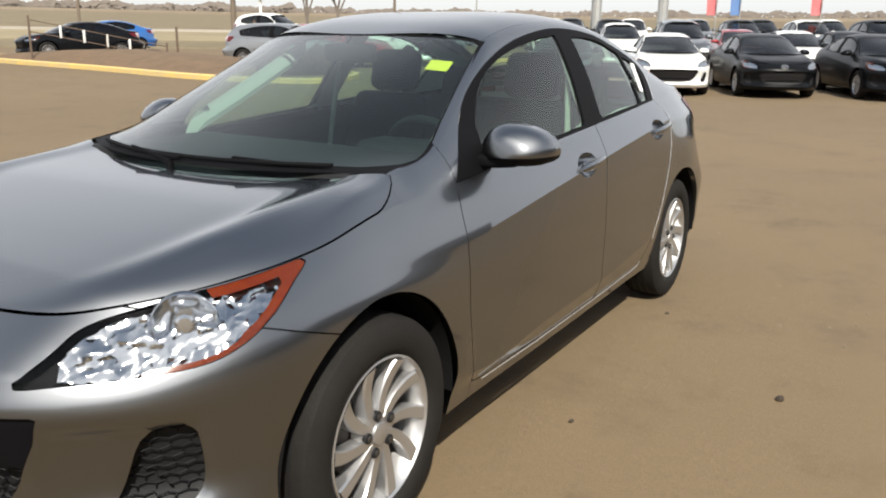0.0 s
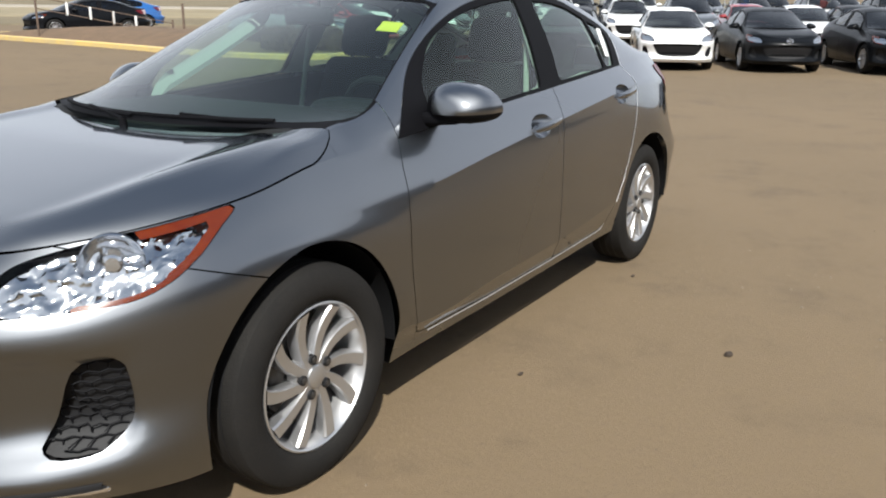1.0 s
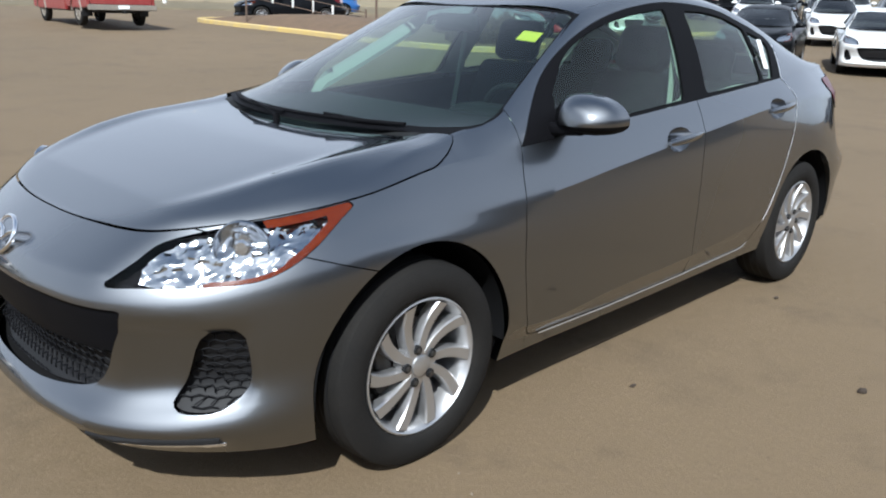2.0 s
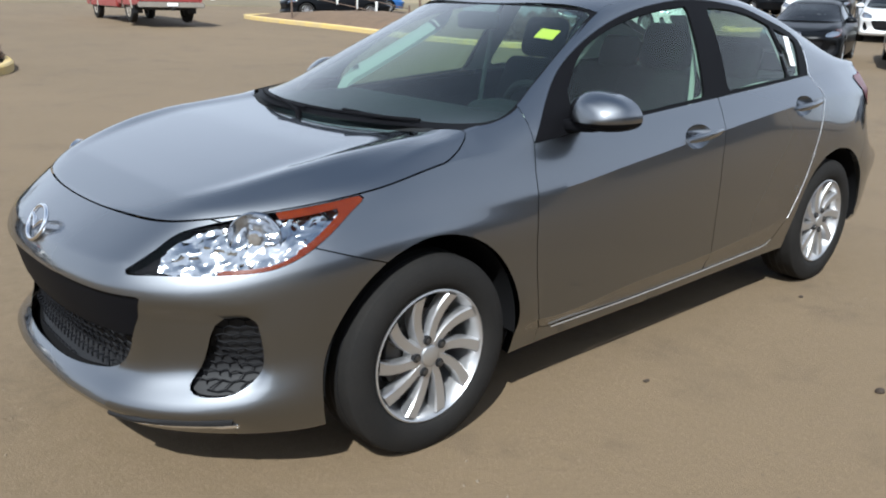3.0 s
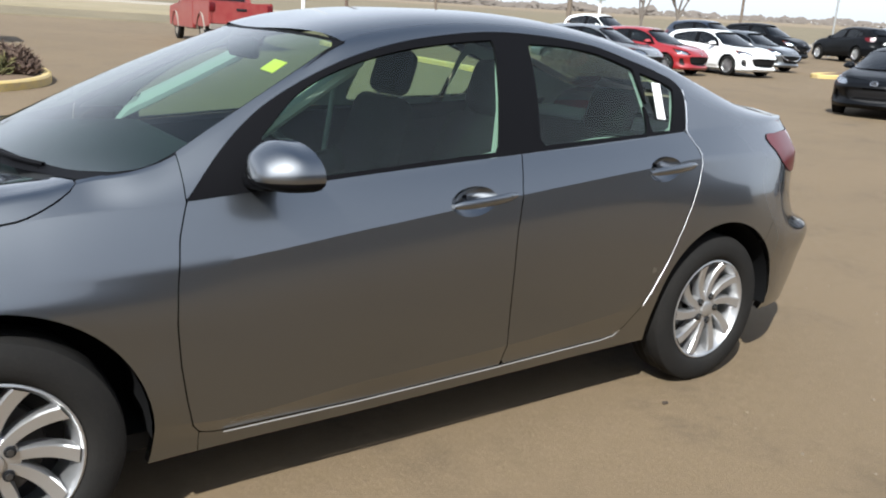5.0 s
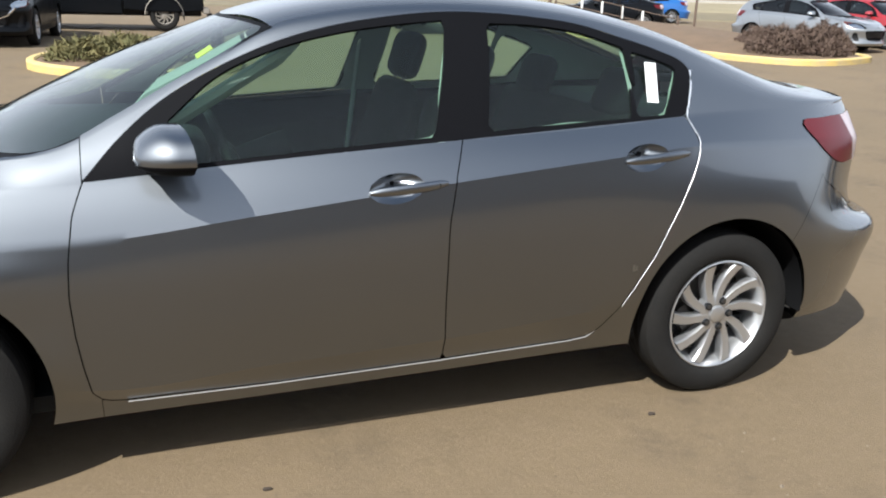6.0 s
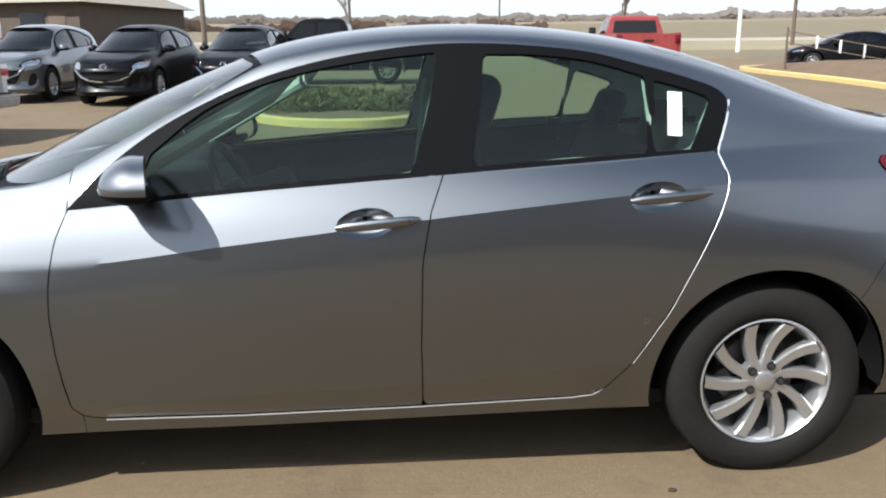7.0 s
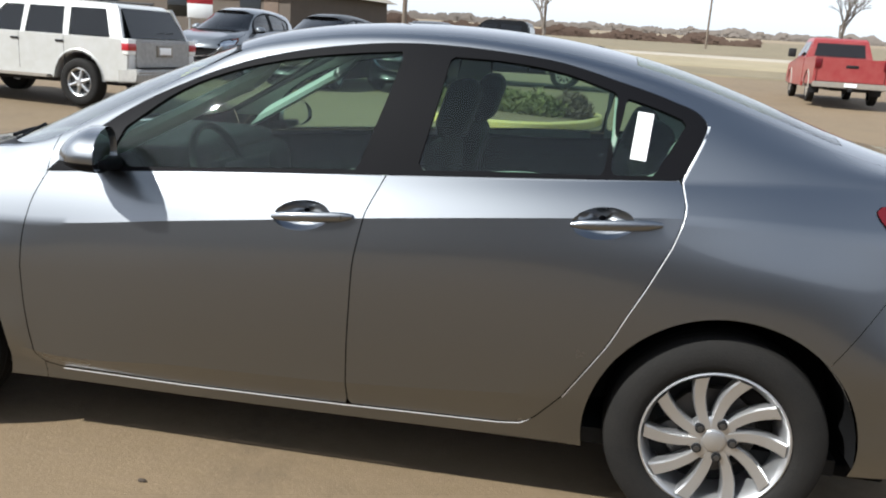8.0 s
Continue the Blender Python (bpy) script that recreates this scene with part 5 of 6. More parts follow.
RIDGE_BOX = RIDGE_TALL[:4] + [(1.3, 1.45), (1.6, 1.475), (2.0, 1.48), (2.5, 1.48), (3.0, 1.47), (3.22, 1.45), (3.30, 1.33), (3.4, 1.09)]
masters = {}


def park(name, paint, kind, x, y, heading, label, size=(1, 1, 1), category="car", group=""):
    """A parked car with its front axle at x, y, facing the bearing heading (degrees from +x)."""
    key = (paint.name, kind)
    m = Matrix.Translation((x, y, rise(x, y))) @ pose(0, 0, 0, 0, 0, heading - 180)
    if key not in masters:
        rail, ridge, stretch = {"sedan": (RAIL, RIDGE, 0), "tall": (RAIL_TALL, RIDGE_TALL, .45), "box": (RAIL_BOX, RIDGE_BOX, .95)}[kind]
        c = build_car(name, paint, label, category, .42, False, rail, ridge, stretch, GLASS_DARK)
        c.matrix_basis = m @ Matrix.Diagonal((*size, 1))
        masters[key] = c
        if category == "suv":                     # a bright trim that dips under the grille
            bm = bmesh.new()
            pts = [(-.60, .64), (-.47, .52), (-.30, .455), (0, .43), (.30, .455), (.47, .52), (.60, .64)]
            for (ya, za), (yb, zb) in zip(pts[:-1], pts[1:]):
                rod(bm, (-.90 + .42 * ya * ya, ya, za), (-.90 + .42 * yb * yb, yb, zb), .022, .022, 6)
            part("grille_trim", bm, CHROME, c, "chrome trim under the grille")
    else:
        c = copy_thing(masters[key], m)
        c.name = name
        c.scale = size
        tagged(c, label, category)
    if group:
        tagged(c, group=group)
    return c


ROW = "cars in the front row of the lot"
SED = (1.06, 1.06, 1.0)
SUV = (1.08, 1.08, 1.21)
park("white_sedan", PAINT_WHITE, "sedan", 18.3, 3.95, 203, "white four-door sedan parked nose out in a row", SED, group=ROW)
park("black_sedan", PAINT_BLACK, "sedan", 19.0, 1.72, 205, "black four-door sedan parked beside a white one", SED, group=ROW)
park("black_sedan", PAINT_BLACK, "sedan", 19.6, -.8, 205, "black four-door sedan parked in a row", SED, group=ROW)
park("black_sedan", PAINT_BLACK, "sedan", 17.3, 6.4, 198, "black four-door sedan at the row's end", SED, group=ROW)
park("grey_suv", PAINT_GREY, "tall", 26.2, 5.9, 203, "dark grey sport utility vehicle in the second row", SUV, "suv")
park("red_sedan", PAINT_RED, "sedan", 28.6, 4.5, 203, "red sedan in the second row", SED)
park("white_sedan", PAINT_WHITE, "sedan", 26.3, 2.2, 203, "white sedan in the second row", SED)
park("black_sedan", PAINT_BLACK, "sedan", 25.6, .5, 203, "black sedan in the second row", SED)
park("white_hatchback", PAINT_WHITE, "tall", 27.5, 8.5, 205, "white tall hatchback in the second row", (1.02, 1.04, 1.12))
park("silver_hatchback", PAINT_LIGHT, "tall", 19.6, 15.6, 285, "light silver hatchback parked behind a shrub bed", group="hatchbacks in a row")
park("red_hatchback", PAINT_RED, "tall", 22.0, 15.8, 275, "bright red hatchback with dark wheels", group="hatchbacks in a row")
park("white_hatchback", PAINT_WHITE, "tall", 24.6, 15.1, 262, "white hatchback parked in a row", (1.06, 1.06, 1.03), group="hatchbacks in a row")
park("grey_hatchback", PAINT_GREY, "tall", 28.8, 16.9, 268, "dark grey hatchback parked in a row", group="hatchbacks in a row")
park("white_suv", PAINT_WHITE, "tall", 29.7, 26.0, 268, "white sport utility vehicle behind the row", SUV, "suv")
park("navy_suv", PAINT_NAVY, "tall", 33.0, 22.1, 268, "dark blue sport utility vehicle", SUV, "suv")
park("black_suv", PAINT_BLACK, "tall", 36.5, 21.5, 268, "black sport utility vehicle", SUV, "suv")
park("black_suv", PAINT_BLACK, "tall", 43.3, 23.3, 70, "black sport utility vehicle seen from behind", SUV, "suv")
park("grey_suv", PAINT_GREY, "tall", 47.3, 23.8, 70, "grey sport utility vehicle far off", SUV, "suv")
FRONT = "dark sport utility vehicles facing the lot"
park("grey_suv", PAINT_GREY, "tall", -7.3, 16.6, 268, "blue-grey sport utility vehicle parked nose out", SUV, "suv", FRONT)
park("black_suv", PAINT_BLACK, "tall", -4.65, 15.9, 266, "black sport utility vehicle parked nose out", SUV, "suv", FRONT)
park("black_suv", PAINT_BLACK, "tall", -2.35, 17.0, 266, "black sport utility vehicle parked nose out", SUV, "suv", FRONT)
park("black_coupe", PAINT_BLACK, "sedan", 16.5, 26.3, 162, "low black car parked beyond the kerb", (.98, .96, .90))
park("blue_car", PAINT_BLUE, "sedan", 20.5, 30.1, 162, "bright blue car behind a black one", (.93, .95, .90))
for k in range(8):                                # a further row of stock
    px, py = 33.5 + .9 * k, 14.2 - 2.7 * k
    park(("white_suv", "black_suv", "navy_suv", "black_suv")[k % 4], (PAINT_WHITE, PAINT_BLACK, PAINT_NAVY, PAINT_BLACK)[k % 4], "tall", px, py, 203, "sport utility vehicle in the third row", SUV, "suv", "third row of vehicles")
for k in range(9):                                # far rows of stock
    px, py = 40 + 1.1 * k, 16 - 3.1 * k
    park(("black_suv", "white_suv", "grey_suv")[k % 3], (PAINT_BLACK, PAINT_WHITE, PAINT_GREY)[k % 3], "tall", px, py, 200, "sport utility vehicle in a far row", SUV, "suv", "far row of vehicles")


def slab_on(car, W, nm, prof, y0, y1, mat, parent=None, taper=0.0, lab="", bevel=.022):
    """A bevelled slab with the side profile prof (x, z) between two widths; it narrows upwards by taper."""
    bm = bmesh.new()
    n1 = len(prof)
    zs = [p[1] for p in prof]
    lo, hi = min(zs), max(zs)
    mid = (y0 + y1) / 2
    ring = [[bm.verts.new((px, mid + (yy - mid) * (1 - taper * (pz - lo) / (hi - lo)), pz)) for px, pz in prof] for yy in (y0, y1)]
    for i in range(n1):
        j = (i + 1) % n1
        bm.faces.new((ring[0][i], ring[0][j], ring[1][j], ring[1][i]))
    bm.faces.new(ring[0][::-1])
    bm.faces.new(ring[1])
    bmesh.ops.recalc_face_normals(bm, faces=bm.faces)
    bmesh.ops.bevel(bm, geom=list(bm.edges), offset=bevel, segments=2, affect="EDGES")
    return part(nm, bm, mat, parent or car, lab)


def six_spoke_wheel(car, x, y, s, R=.36, rim=.215):
    """A wide tyre on a six-spoke alloy wheel."""
    hub = new("wheel", None)
    hub.parent = car
    hub.matrix_basis = Matrix.Translation((x, y, R)) @ (pose(0, 0, 0, 0, 0, 0) if s < 0 else pose(0, 0, 0, 0, 0, 180))
    v, f = lathe([(rim, .03), (rim + .006, -.02), (rim + .03, -.035), (R - .04, -.034), (R - .012, -.02), (R, .0), (R, .17), (R - .03, .19), (rim, .18)], 32)
    mesh_part("tyre", v, [q[::-1] for q in f], RUBBER, hub)
    v, f = lathe([(rim + .002, -.02), (rim - .004, -.026), (rim - .022, -.012), (rim - .032, .10), (0, .11)], 32)
    mesh_part("rim", v, f, ALLOY, hub)
    v, f = lathe([(.085, .02), (.08, -.012), (.045, -.022), (.04, -.035), (0, -.036)], 24)
    mesh_part("hub_cap", v, f, ALLOY, hub)
    for k in range(6):
        an = 2 * math.pi * k / 6 + .3
        bm = bmesh.new()
        rod(bm, (.05 * math.cos(an), .0, .05 * math.sin(an)), (rim * .93 * math.cos(an), .004, rim * .93 * math.sin(an)), .030, .024, 8)
        part("spoke", bm, ALLOY, hub)
        an += math.pi / 6
        bm = bmesh.new()
        rod(bm, (.135 * math.cos(an), .01, .135 * math.sin(an)), (.135 * math.cos(an), .05, .135 * math.sin(an)), .042, .042, 10)
        part("wheel_opening", bm, BLACK_PLASTIC, hub)


def old_suv(name, x, y, heading, label):
    """A boxy five-door utility vehicle: lower body, pillared cabin, windows, tailgate, rails, bumper, lamps and wheels."""
    car = tagged(new(name, None), label, "suv")
    car.matrix_basis = Matrix.Translation((x, y, rise(x, y))) @ pose(0, 0, 0, 0, 0, heading - 180)
    W, zb, zt = .87, 1.05, 1.57
    sl = lambda *a1, **k1: slab_on(car, W, *a1, **k1)

    def arched(prof):
        """Cut half-round openings for both wheels into a profile's lower edge, front to rear."""
        out = list(prof)
        for cx in (2.70, 0.0):
            out += [(cx + .44 * math.cos(radians(q)), .40 + .42 * math.sin(radians(q))) for q in range(0, 181, 20)]
        return out

    dirt = material("dusty_white_paint", (.50, .50, .485), .38, .25, coat=.5, grain=(.9, .45, (.40, .385, .345)))
    grime = material("road_dust_on_paint", (.27, .26, .245), .75, grain=(1.6, .7, (.40, .39, .36)))
    sl("lower_body", arched([(-.78, .45), (-.80, .85), (-.62, 1.0), (.42, 1.08), (3.52, zb + .01), (3.60, .80), (3.58, .42)]), -W, W, dirt, bevel=.018)
    ins = lambda z, d=.0: W - .02 - .17 * (z - zb) / (zt - zb) + d
    sl("cabin_core", [(.75, zb - .02), (1.30, zt - .06), (3.20, zt - .05), (3.42, zb - .02)], -W + .16, W - .16, BLACK_PLASTIC, taper=.10)
    sl("roof", [(1.16, zt - .075), (1.32, zt), (2.2, zt + .025), (3.15, zt), (3.27, zt - .075)], -W + .17, W - .17, dirt, taper=.02)
    xr = lambda z: 3.52 - .26 * (z - zb) / (zt - zb)
    for s in (-1, 1):
        def plate(nm, p, mat, out, lab=""):
            vs = [(px, s * (ins(pz) + d), pz) for d in (out, out - .05) for px, pz in p]
            k = len(p)
            fs = [tuple(range(k)), tuple(range(2 * k - 1, k - 1, -1))] + [(i, i + k, (i + 1) % k + k, (i + 1) % k) for i in range(k)]
            return mesh_part(nm, vs, fs if s < 0 else [q[::-1] for q in fs], mat, car, lab, smooth=False)
        top = zt - .075
        for x0, x1, x2, x3 in ((.62, .78, 1.30, 1.12), (1.62, 1.70, 1.72, 1.62), (2.42, 2.52, 2.48, 2.36), (3.28, 3.50, 3.32, 3.10)):
            plate("pillar", [(x0, zb - .02), (x1, zb - .02), (x2, top + .02), (x3, top + .02)], dirt, .0)
        for p in ([(.80, zb), (1.62, zb), (1.62, top), (1.32, top)], [(1.71, zb), (2.42, zb), (2.37, top), (1.72, top)], [(2.56, zb + .03), (3.26, zb + .03), (3.09, top - .01), (2.48, top - .01)]):
            plate("side_window", p, GLASS_DARK, -.012, "dark tinted side window")
        plate("roof_edge", [(1.12, top - .015), (3.33, top - .015), (3.30, zt - .03), (1.25, zt - .03)], dirt, .004)
        bm = bmesh.new()
        rod(bm, (1.5, s * .62, zt + .045), (3.0, s * .62, zt + .045), .018, .018, 8)
        for q in (1.55, 2.25, 2.95):
            rod(bm, (q, s * .62, zt - .01), (q, s * .62, zt + .045), .018, .018, 8)
        part("roof_rail", bm, BLACK_PLASTIC, car, "black roof rail")
        bm = bmesh.new()
        box(bm, (3.50, s * .70, .83), (3.615, s * .885, 1.06), .012)
        lamp1 = part("tail_lamp", bm, WHITE_PAINT, car, "white and red tail lamp")
        bm = bmesh.new()
        box(bm, (3.495, s * .695, .885), (3.622, s * .891, .995), .01)
        part("red_lens", bm, RED_LENS_BRIGHT, lamp1, "red lens")
        sl("running_board", [(.55, .40), (.55, .45), (2.20, .45), (2.20, .40)], s * W, s * (W + .10), PLASTIC_GREY, bevel=.01)
        bm = bmesh.new()
        box(bm, (.88, s * (W - .02), 1.10), (.98, s * (W + .19), 1.26), .03)
        part("wing_mirror", bm, dirt, car)
        for q in (1.46, 2.30):
            bm = bmesh.new()
            box(bm, (q, s * (W - .005), .95), (q + .15, s * (W + .018), .985), .008)
            part("door_handle", bm, BLACK_PLASTIC, car, "black door handle")
        for q in (1.60, 2.44):
            bm = bmesh.new()
            box(bm, (q, s * (W - .01), .52), (q + .007, s * (W + .0015), zb), .0005, 1)
            part("door_gap", bm, BLACK_PLASTIC, car)
        for wx in (0, 2.70):
            six_spoke_wheel(car, wx, s * (W - .02), s)
            vs, fs = lathe([(.455, -.012), (.47, -.004), (.47, .03), (.43, .03), (.43, -.012)], 32)
            o = mesh_part("wheel_arch", vs, [q for q in fs if sum(vs[i][2] for i in q) > -.1], dirt, car)
            o.location = (wx, s * W, .40)
    sl("tailgate", [(3.50, .62), (3.55, zb), (3.61, zb - .02), (3.625, .62)], -W + .16, W - .16, grime, lab="dust-covered grey tailgate")
    bm = bmesh.new()
    vs = [(xr(zb) + .02, -.70, zb + .02), (xr(top) + .02, -.62, top), (xr(top) + .02, .62, top), (xr(zb) + .02, .70, zb + .02)]
    mesh_part("rear_window", vs + [(a1 - .03, b1, c1) for a1, b1, c1 in vs], [(0, 3, 2, 1), (4, 5, 6, 7), (0, 1, 5, 4), (1, 2, 6, 5), (2, 3, 7, 6), (3, 0, 4, 7)], GLASS_DARK, car, "dark rear window", smooth=False)
    for q in (-.05, .2):
        rod(bm, (xr(1.2) + .05, q, 1.14), (xr(1.2) + .05, q + .22, 1.17), .008, .008, 6)
    part("rear_wiper", bm, BLACK_PLASTIC, car)
    sl("rear_bumper", [(3.40, .40), (3.40, .62), (3.74, .62), (3.78, .56), (3.74, .42)], -W - .01, W + .01, grime, lab="dusty grey rear bumper")
    sl("bumper_step", [(3.60, .62), (3.60, .635), (3.74, .635), (3.74, .62)], -W + .15, W - .15, BLACK_PLASTIC, bevel=.004)
    sl("chassis", [(-.6, .30), (-.6, .48), (3.5, .50), (3.5, .34)], -.62, .62, BLACK_PLASTIC)
    sl("front_bumper", [(-.90, .40), (-.90, .58), (-.72, .62), (-.70, .40)], -W, W, PLASTIC_GREY)
    bm = bmesh.new()
    box(bm, (3.615, -.20, .80), (3.64, .20, .97), .006)
    frame1 = part("plate_recess", bm, PLASTIC_GREY, car)
    bm = bmesh.new()
    box(bm, (3.64, -.15, .83), (3.648, .15, .94), .003)
    part("number_plate", bm, PAPER, frame1)
    bm = bmesh.new()
    p = [Vector((.72, 0, zb - .03)), Vector((1.30, 0, zt - .06))]
    vs = [(.70, -.70, zb), (1.26, -.60, zt - .08), (1.26, .60, zt - .08), (.70, .70, zb)]
    mesh_part("windscreen", vs + [(a1 + .03, b1, c1 - .02) for a1, b1, c1 in vs], [(0, 1, 2, 3), (7, 6, 5, 4), (0, 4, 5, 1), (1, 5, 6, 2), (2, 6, 7, 3), (3, 7, 4, 0)], GLASS_DARK, car, smooth=False)
    bm.free()
    return car


def pickup(name, paint, x, y, heading, label):
    """A crew-cab pickup: cab, bonnet, open bed with tailgate, bumpers, lamps and wheels. Its front axle stands at x, y."""
    car = tagged(new(name, None), label, "pickup truck")
    car.matrix_basis = Matrix.Translation((x, y, rise(x, y))) @ pose(0, 0, 0, 0, 0, heading - 180)
    L, W = 3.7, .98

    def slab(nm, prof, y0, y1, mat, parent=car, taper=0.0, lab=""):
        bm = bmesh.new()
        n1 = len(prof)
        zs = [p[1] for p in prof]
        lo, hi = min(zs), max(zs)
        ring = []
        for yy in (y0, y1):
            mid = (y0 + y1) / 2
            ring.append([bm.verts.new((px, mid + (yy - mid) * (1 - taper * (pz - lo) / (hi - lo)), pz)) for px, pz in prof])
        for i in range(n1):
            j = (i + 1) % n1
            bm.faces.new((ring[0][i], ring[0][j], ring[1][j], ring[1][i]))
        bm.faces.new(ring[0][::-1])
        bm.faces.new(ring[1])
        bmesh.ops.recalc_face_normals(bm, faces=bm.faces)
        bmesh.ops.bevel(bm, geom=list(bm.edges), offset=.022, segments=2, affect="EDGES")
        return part(nm, bm, mat, parent, lab)

    slab("front_body", [(-.95, .45), (-.98, .95), (-.80, 1.10), (.45, 1.20), (.45, .50), (.42, .42), (-.42, .42)], -W, W, paint)
    slab("cab", [(.40, .42), (.40, 1.20), (.55, 1.25), (2.60, 1.28), (2.62, .42)], -W, W, paint)
    slab("roof", [(.62, 1.26), (1.15, 1.80), (1.35, 1.88), (2.35, 1.88), (2.50, 1.80), (2.60, 1.26)], -W + .03, W - .03, paint, taper=.22)
    for s in (-1, 1):
        for p, nm in (([(.85, 1.32), (1.22, 1.74), (1.60, 1.76), (1.60, 1.32)], "side_window"), ([(1.70, 1.32), (1.70, 1.76), (2.32, 1.75), (2.42, 1.32)], "side_window")):
            vs = []
            for px, pz in p:
                vs.append((px, s * ((W - .03) * (1 - .22 * (pz - 1.26) / .62) + .012), pz))
            mesh_part(nm, vs, [(0, 1, 2, 3) if s < 0 else (3, 2, 1, 0)], GLASS_DARK, car, smooth=False)
        slab("bed_side", [(2.66, .55), (2.66, 1.28), (4.75, 1.30), (4.75, .55), (4.15, .50), (3.25, .50)], s * W, s * (W - .09), paint)
        bm = bmesh.new()
        box(bm, (.72, s * (W + .02), 1.28), (.82, s * (W + .26), 1.55), .04)
        part("wing_mirror", bm, BLACK_PLASTIC, car)
        bm = bmesh.new()
        box(bm, (4.72, s * .80, .98), (4.785, s * .97, 1.24), .015)
        part("tail_lamp", bm, RED_LENS, car)
        for wx in (0, L):
            wheel_parts(car, wx, s * (W - .07), s, False, .40, .24, mat=PLASTIC_GREY)
            vs, fs = lathe([(.50, -.02), (.52, .0), (.50, .03), (.44, .03), (.44, -.02)], 24)
            keepf = [q for q in fs if sum(vs[i][2] for i in q) > -.1]
            o = mesh_part("wheel_arch", vs, keepf, PLASTIC_GREY, car)
            o.location = (wx, s * W, .42)
    vs = [(2.59, -.72, 1.34), (2.52, -.66, 1.72), (2.52, .66, 1.72), (2.59, .72, 1.34)]
    mesh_part("rear_window", [(x1 + .02, y1, z1) for x1, y1, z1 in vs], [(0, 3, 2, 1)], GLASS_DARK, car, smooth=False)
    slab("tailgate", [(4.70, .62), (4.70, 1.27), (4.76, 1.27), (4.76, .62)], -W + .10, W - .10, paint)
    slab("bed_floor", [(2.66, .62), (2.66, .70), (4.70, .70), (4.70, .62)], -W + .09, W - .09, BLACK_PLASTIC)
    slab("rear_bumper", [(4.74, .46), (4.74, .62), (4.92, .62), (4.92, .46)], -W, W, PLASTIC_GREY)
    slab("chassis", [(-.6, .35), (-.6, .52), (4.7, .55), (4.7, .38)], -.5, .5, BLACK_PLASTIC)
    bm = bmesh.new()
    box(bm, (4.925, -.16, .50), (4.935, .16, .60), .004)
    part("number_plate", bm, PAPER, car)
    for q in (-.12, 0, .12):
        bm = bmesh.new()
        box(bm, (1.32, q - .03, 1.875), (1.40, q + .03, 1.905), .008, 1)
        part("roof_marker", bm, WHITE_PAINT, car, "small pale roof marker lamp")
    for s in (-1, 1):
        bm = bmesh.new()
        box(bm, (4.20, s * (W - .02), .28), (4.23, s * (W - .30), .62), .006, 1)
        part("mud_flap", bm, BLACK_PLASTIC, car)
    bm = bmesh.new()
    box(bm, (4.755, -.16, 1.02), (4.775, .16, 1.10), .01)
    part("tailgate_handle", bm, BLACK_PLASTIC, car, "black tailgate handle")
    bm = bmesh.new()
    box(bm, (4.86, -.05, .38), (5.02, .05, .46), .01)
    part("tow_hitch", bm, BLACK_PLASTIC, car)
    return car


RED_LENS_BRIGHT = material("bright_red_lens", (0.35, 0.012, 0.02), 0.3, coat=0.4)
old_suv("white_old_suv", -8.2, 9.65, 174, "dusty white older sport utility vehicle seen from its rear")
pickup("red_pickup", PAINT_PICKUP, 9.6, 26.6, 85, "dusty red crew-cab pickup driving off, seen from behind")
pickup("black_pickup", PAINT_BLACK, -2.4, 22.7, 178, "black pickup parked behind the dark utility vehicles")


# ---- kerbs, beds, fence, poles, trees, buildings ----
def kerbed_bed(name, outline, h, width, label, soil_label, mound=.12):
    """A raised planting bed: a rounded painted kerb round bare soil."""
    p = rounded(outline, 4)
    c = p.mean(axis=0)
    n1 = len(p)
    tang = np.roll(p, -1, 0) - np.roll(p, 1, 0)
    nr = np.column_stack([tang[:, 1], -tang[:, 0]])
    nr /= np.linalg.norm(nr, axis=1)[:, None]
    nr *= np.sign((nr * (p - c)).sum(1))[:, None]
    prof = [(0, -.05), (0, h - .03), (.03, h), (width - .03, h), (width, h - .03), (width, 0)]
    vs, fs = [], []
    for i in range(n1):
        z0 = rise(*p[i])
        for d, z in prof:
            q = p[i] - nr[i] * d
            vs.append((q[0], q[1], z0 + z))
    k = len(prof)
    for i in range(n1):
        j = (i + 1) % n1
        for m in range(k - 1):
            fs.append((i * k + m, j * k + m, j * k + m + 1, i * k + m + 1))
    tagged(mesh_part(name, vs, fs, YELLOW_PAINT), label, "kerb", kind="structure")
    vs, rings = [], 7
    for k in range(rings):
        u = k / rings
        for i in range(n1):
            q = (p[i] - nr[i] * width * .9) * (1 - u) + c * u
            vs.append((q[0], q[1], rise(*q) + h * .7 + mound * (1 - (1 - u) ** 2) + .05 * u * noise.noise((q[0] * .9, q[1] * .9, 0))))
    vs.append((c[0], c[1], rise(*c) + h * .7 + mound))
    fs = [(k * n1 + i, k * n1 + (i + 1) % n1, (k + 1) * n1 + (i + 1) % n1, (k + 1) * n1 + i) for k in range(rings - 1) for i in range(n1)]
    fs += [((rings - 1) * n1 + i, (rings - 1) * n1 + (i + 1) % n1, rings * n1) for i in range(n1)]
    tagged(mesh_part("bed_soil", vs, fs, BED_SOIL), soil_label, "soil", kind="structure")


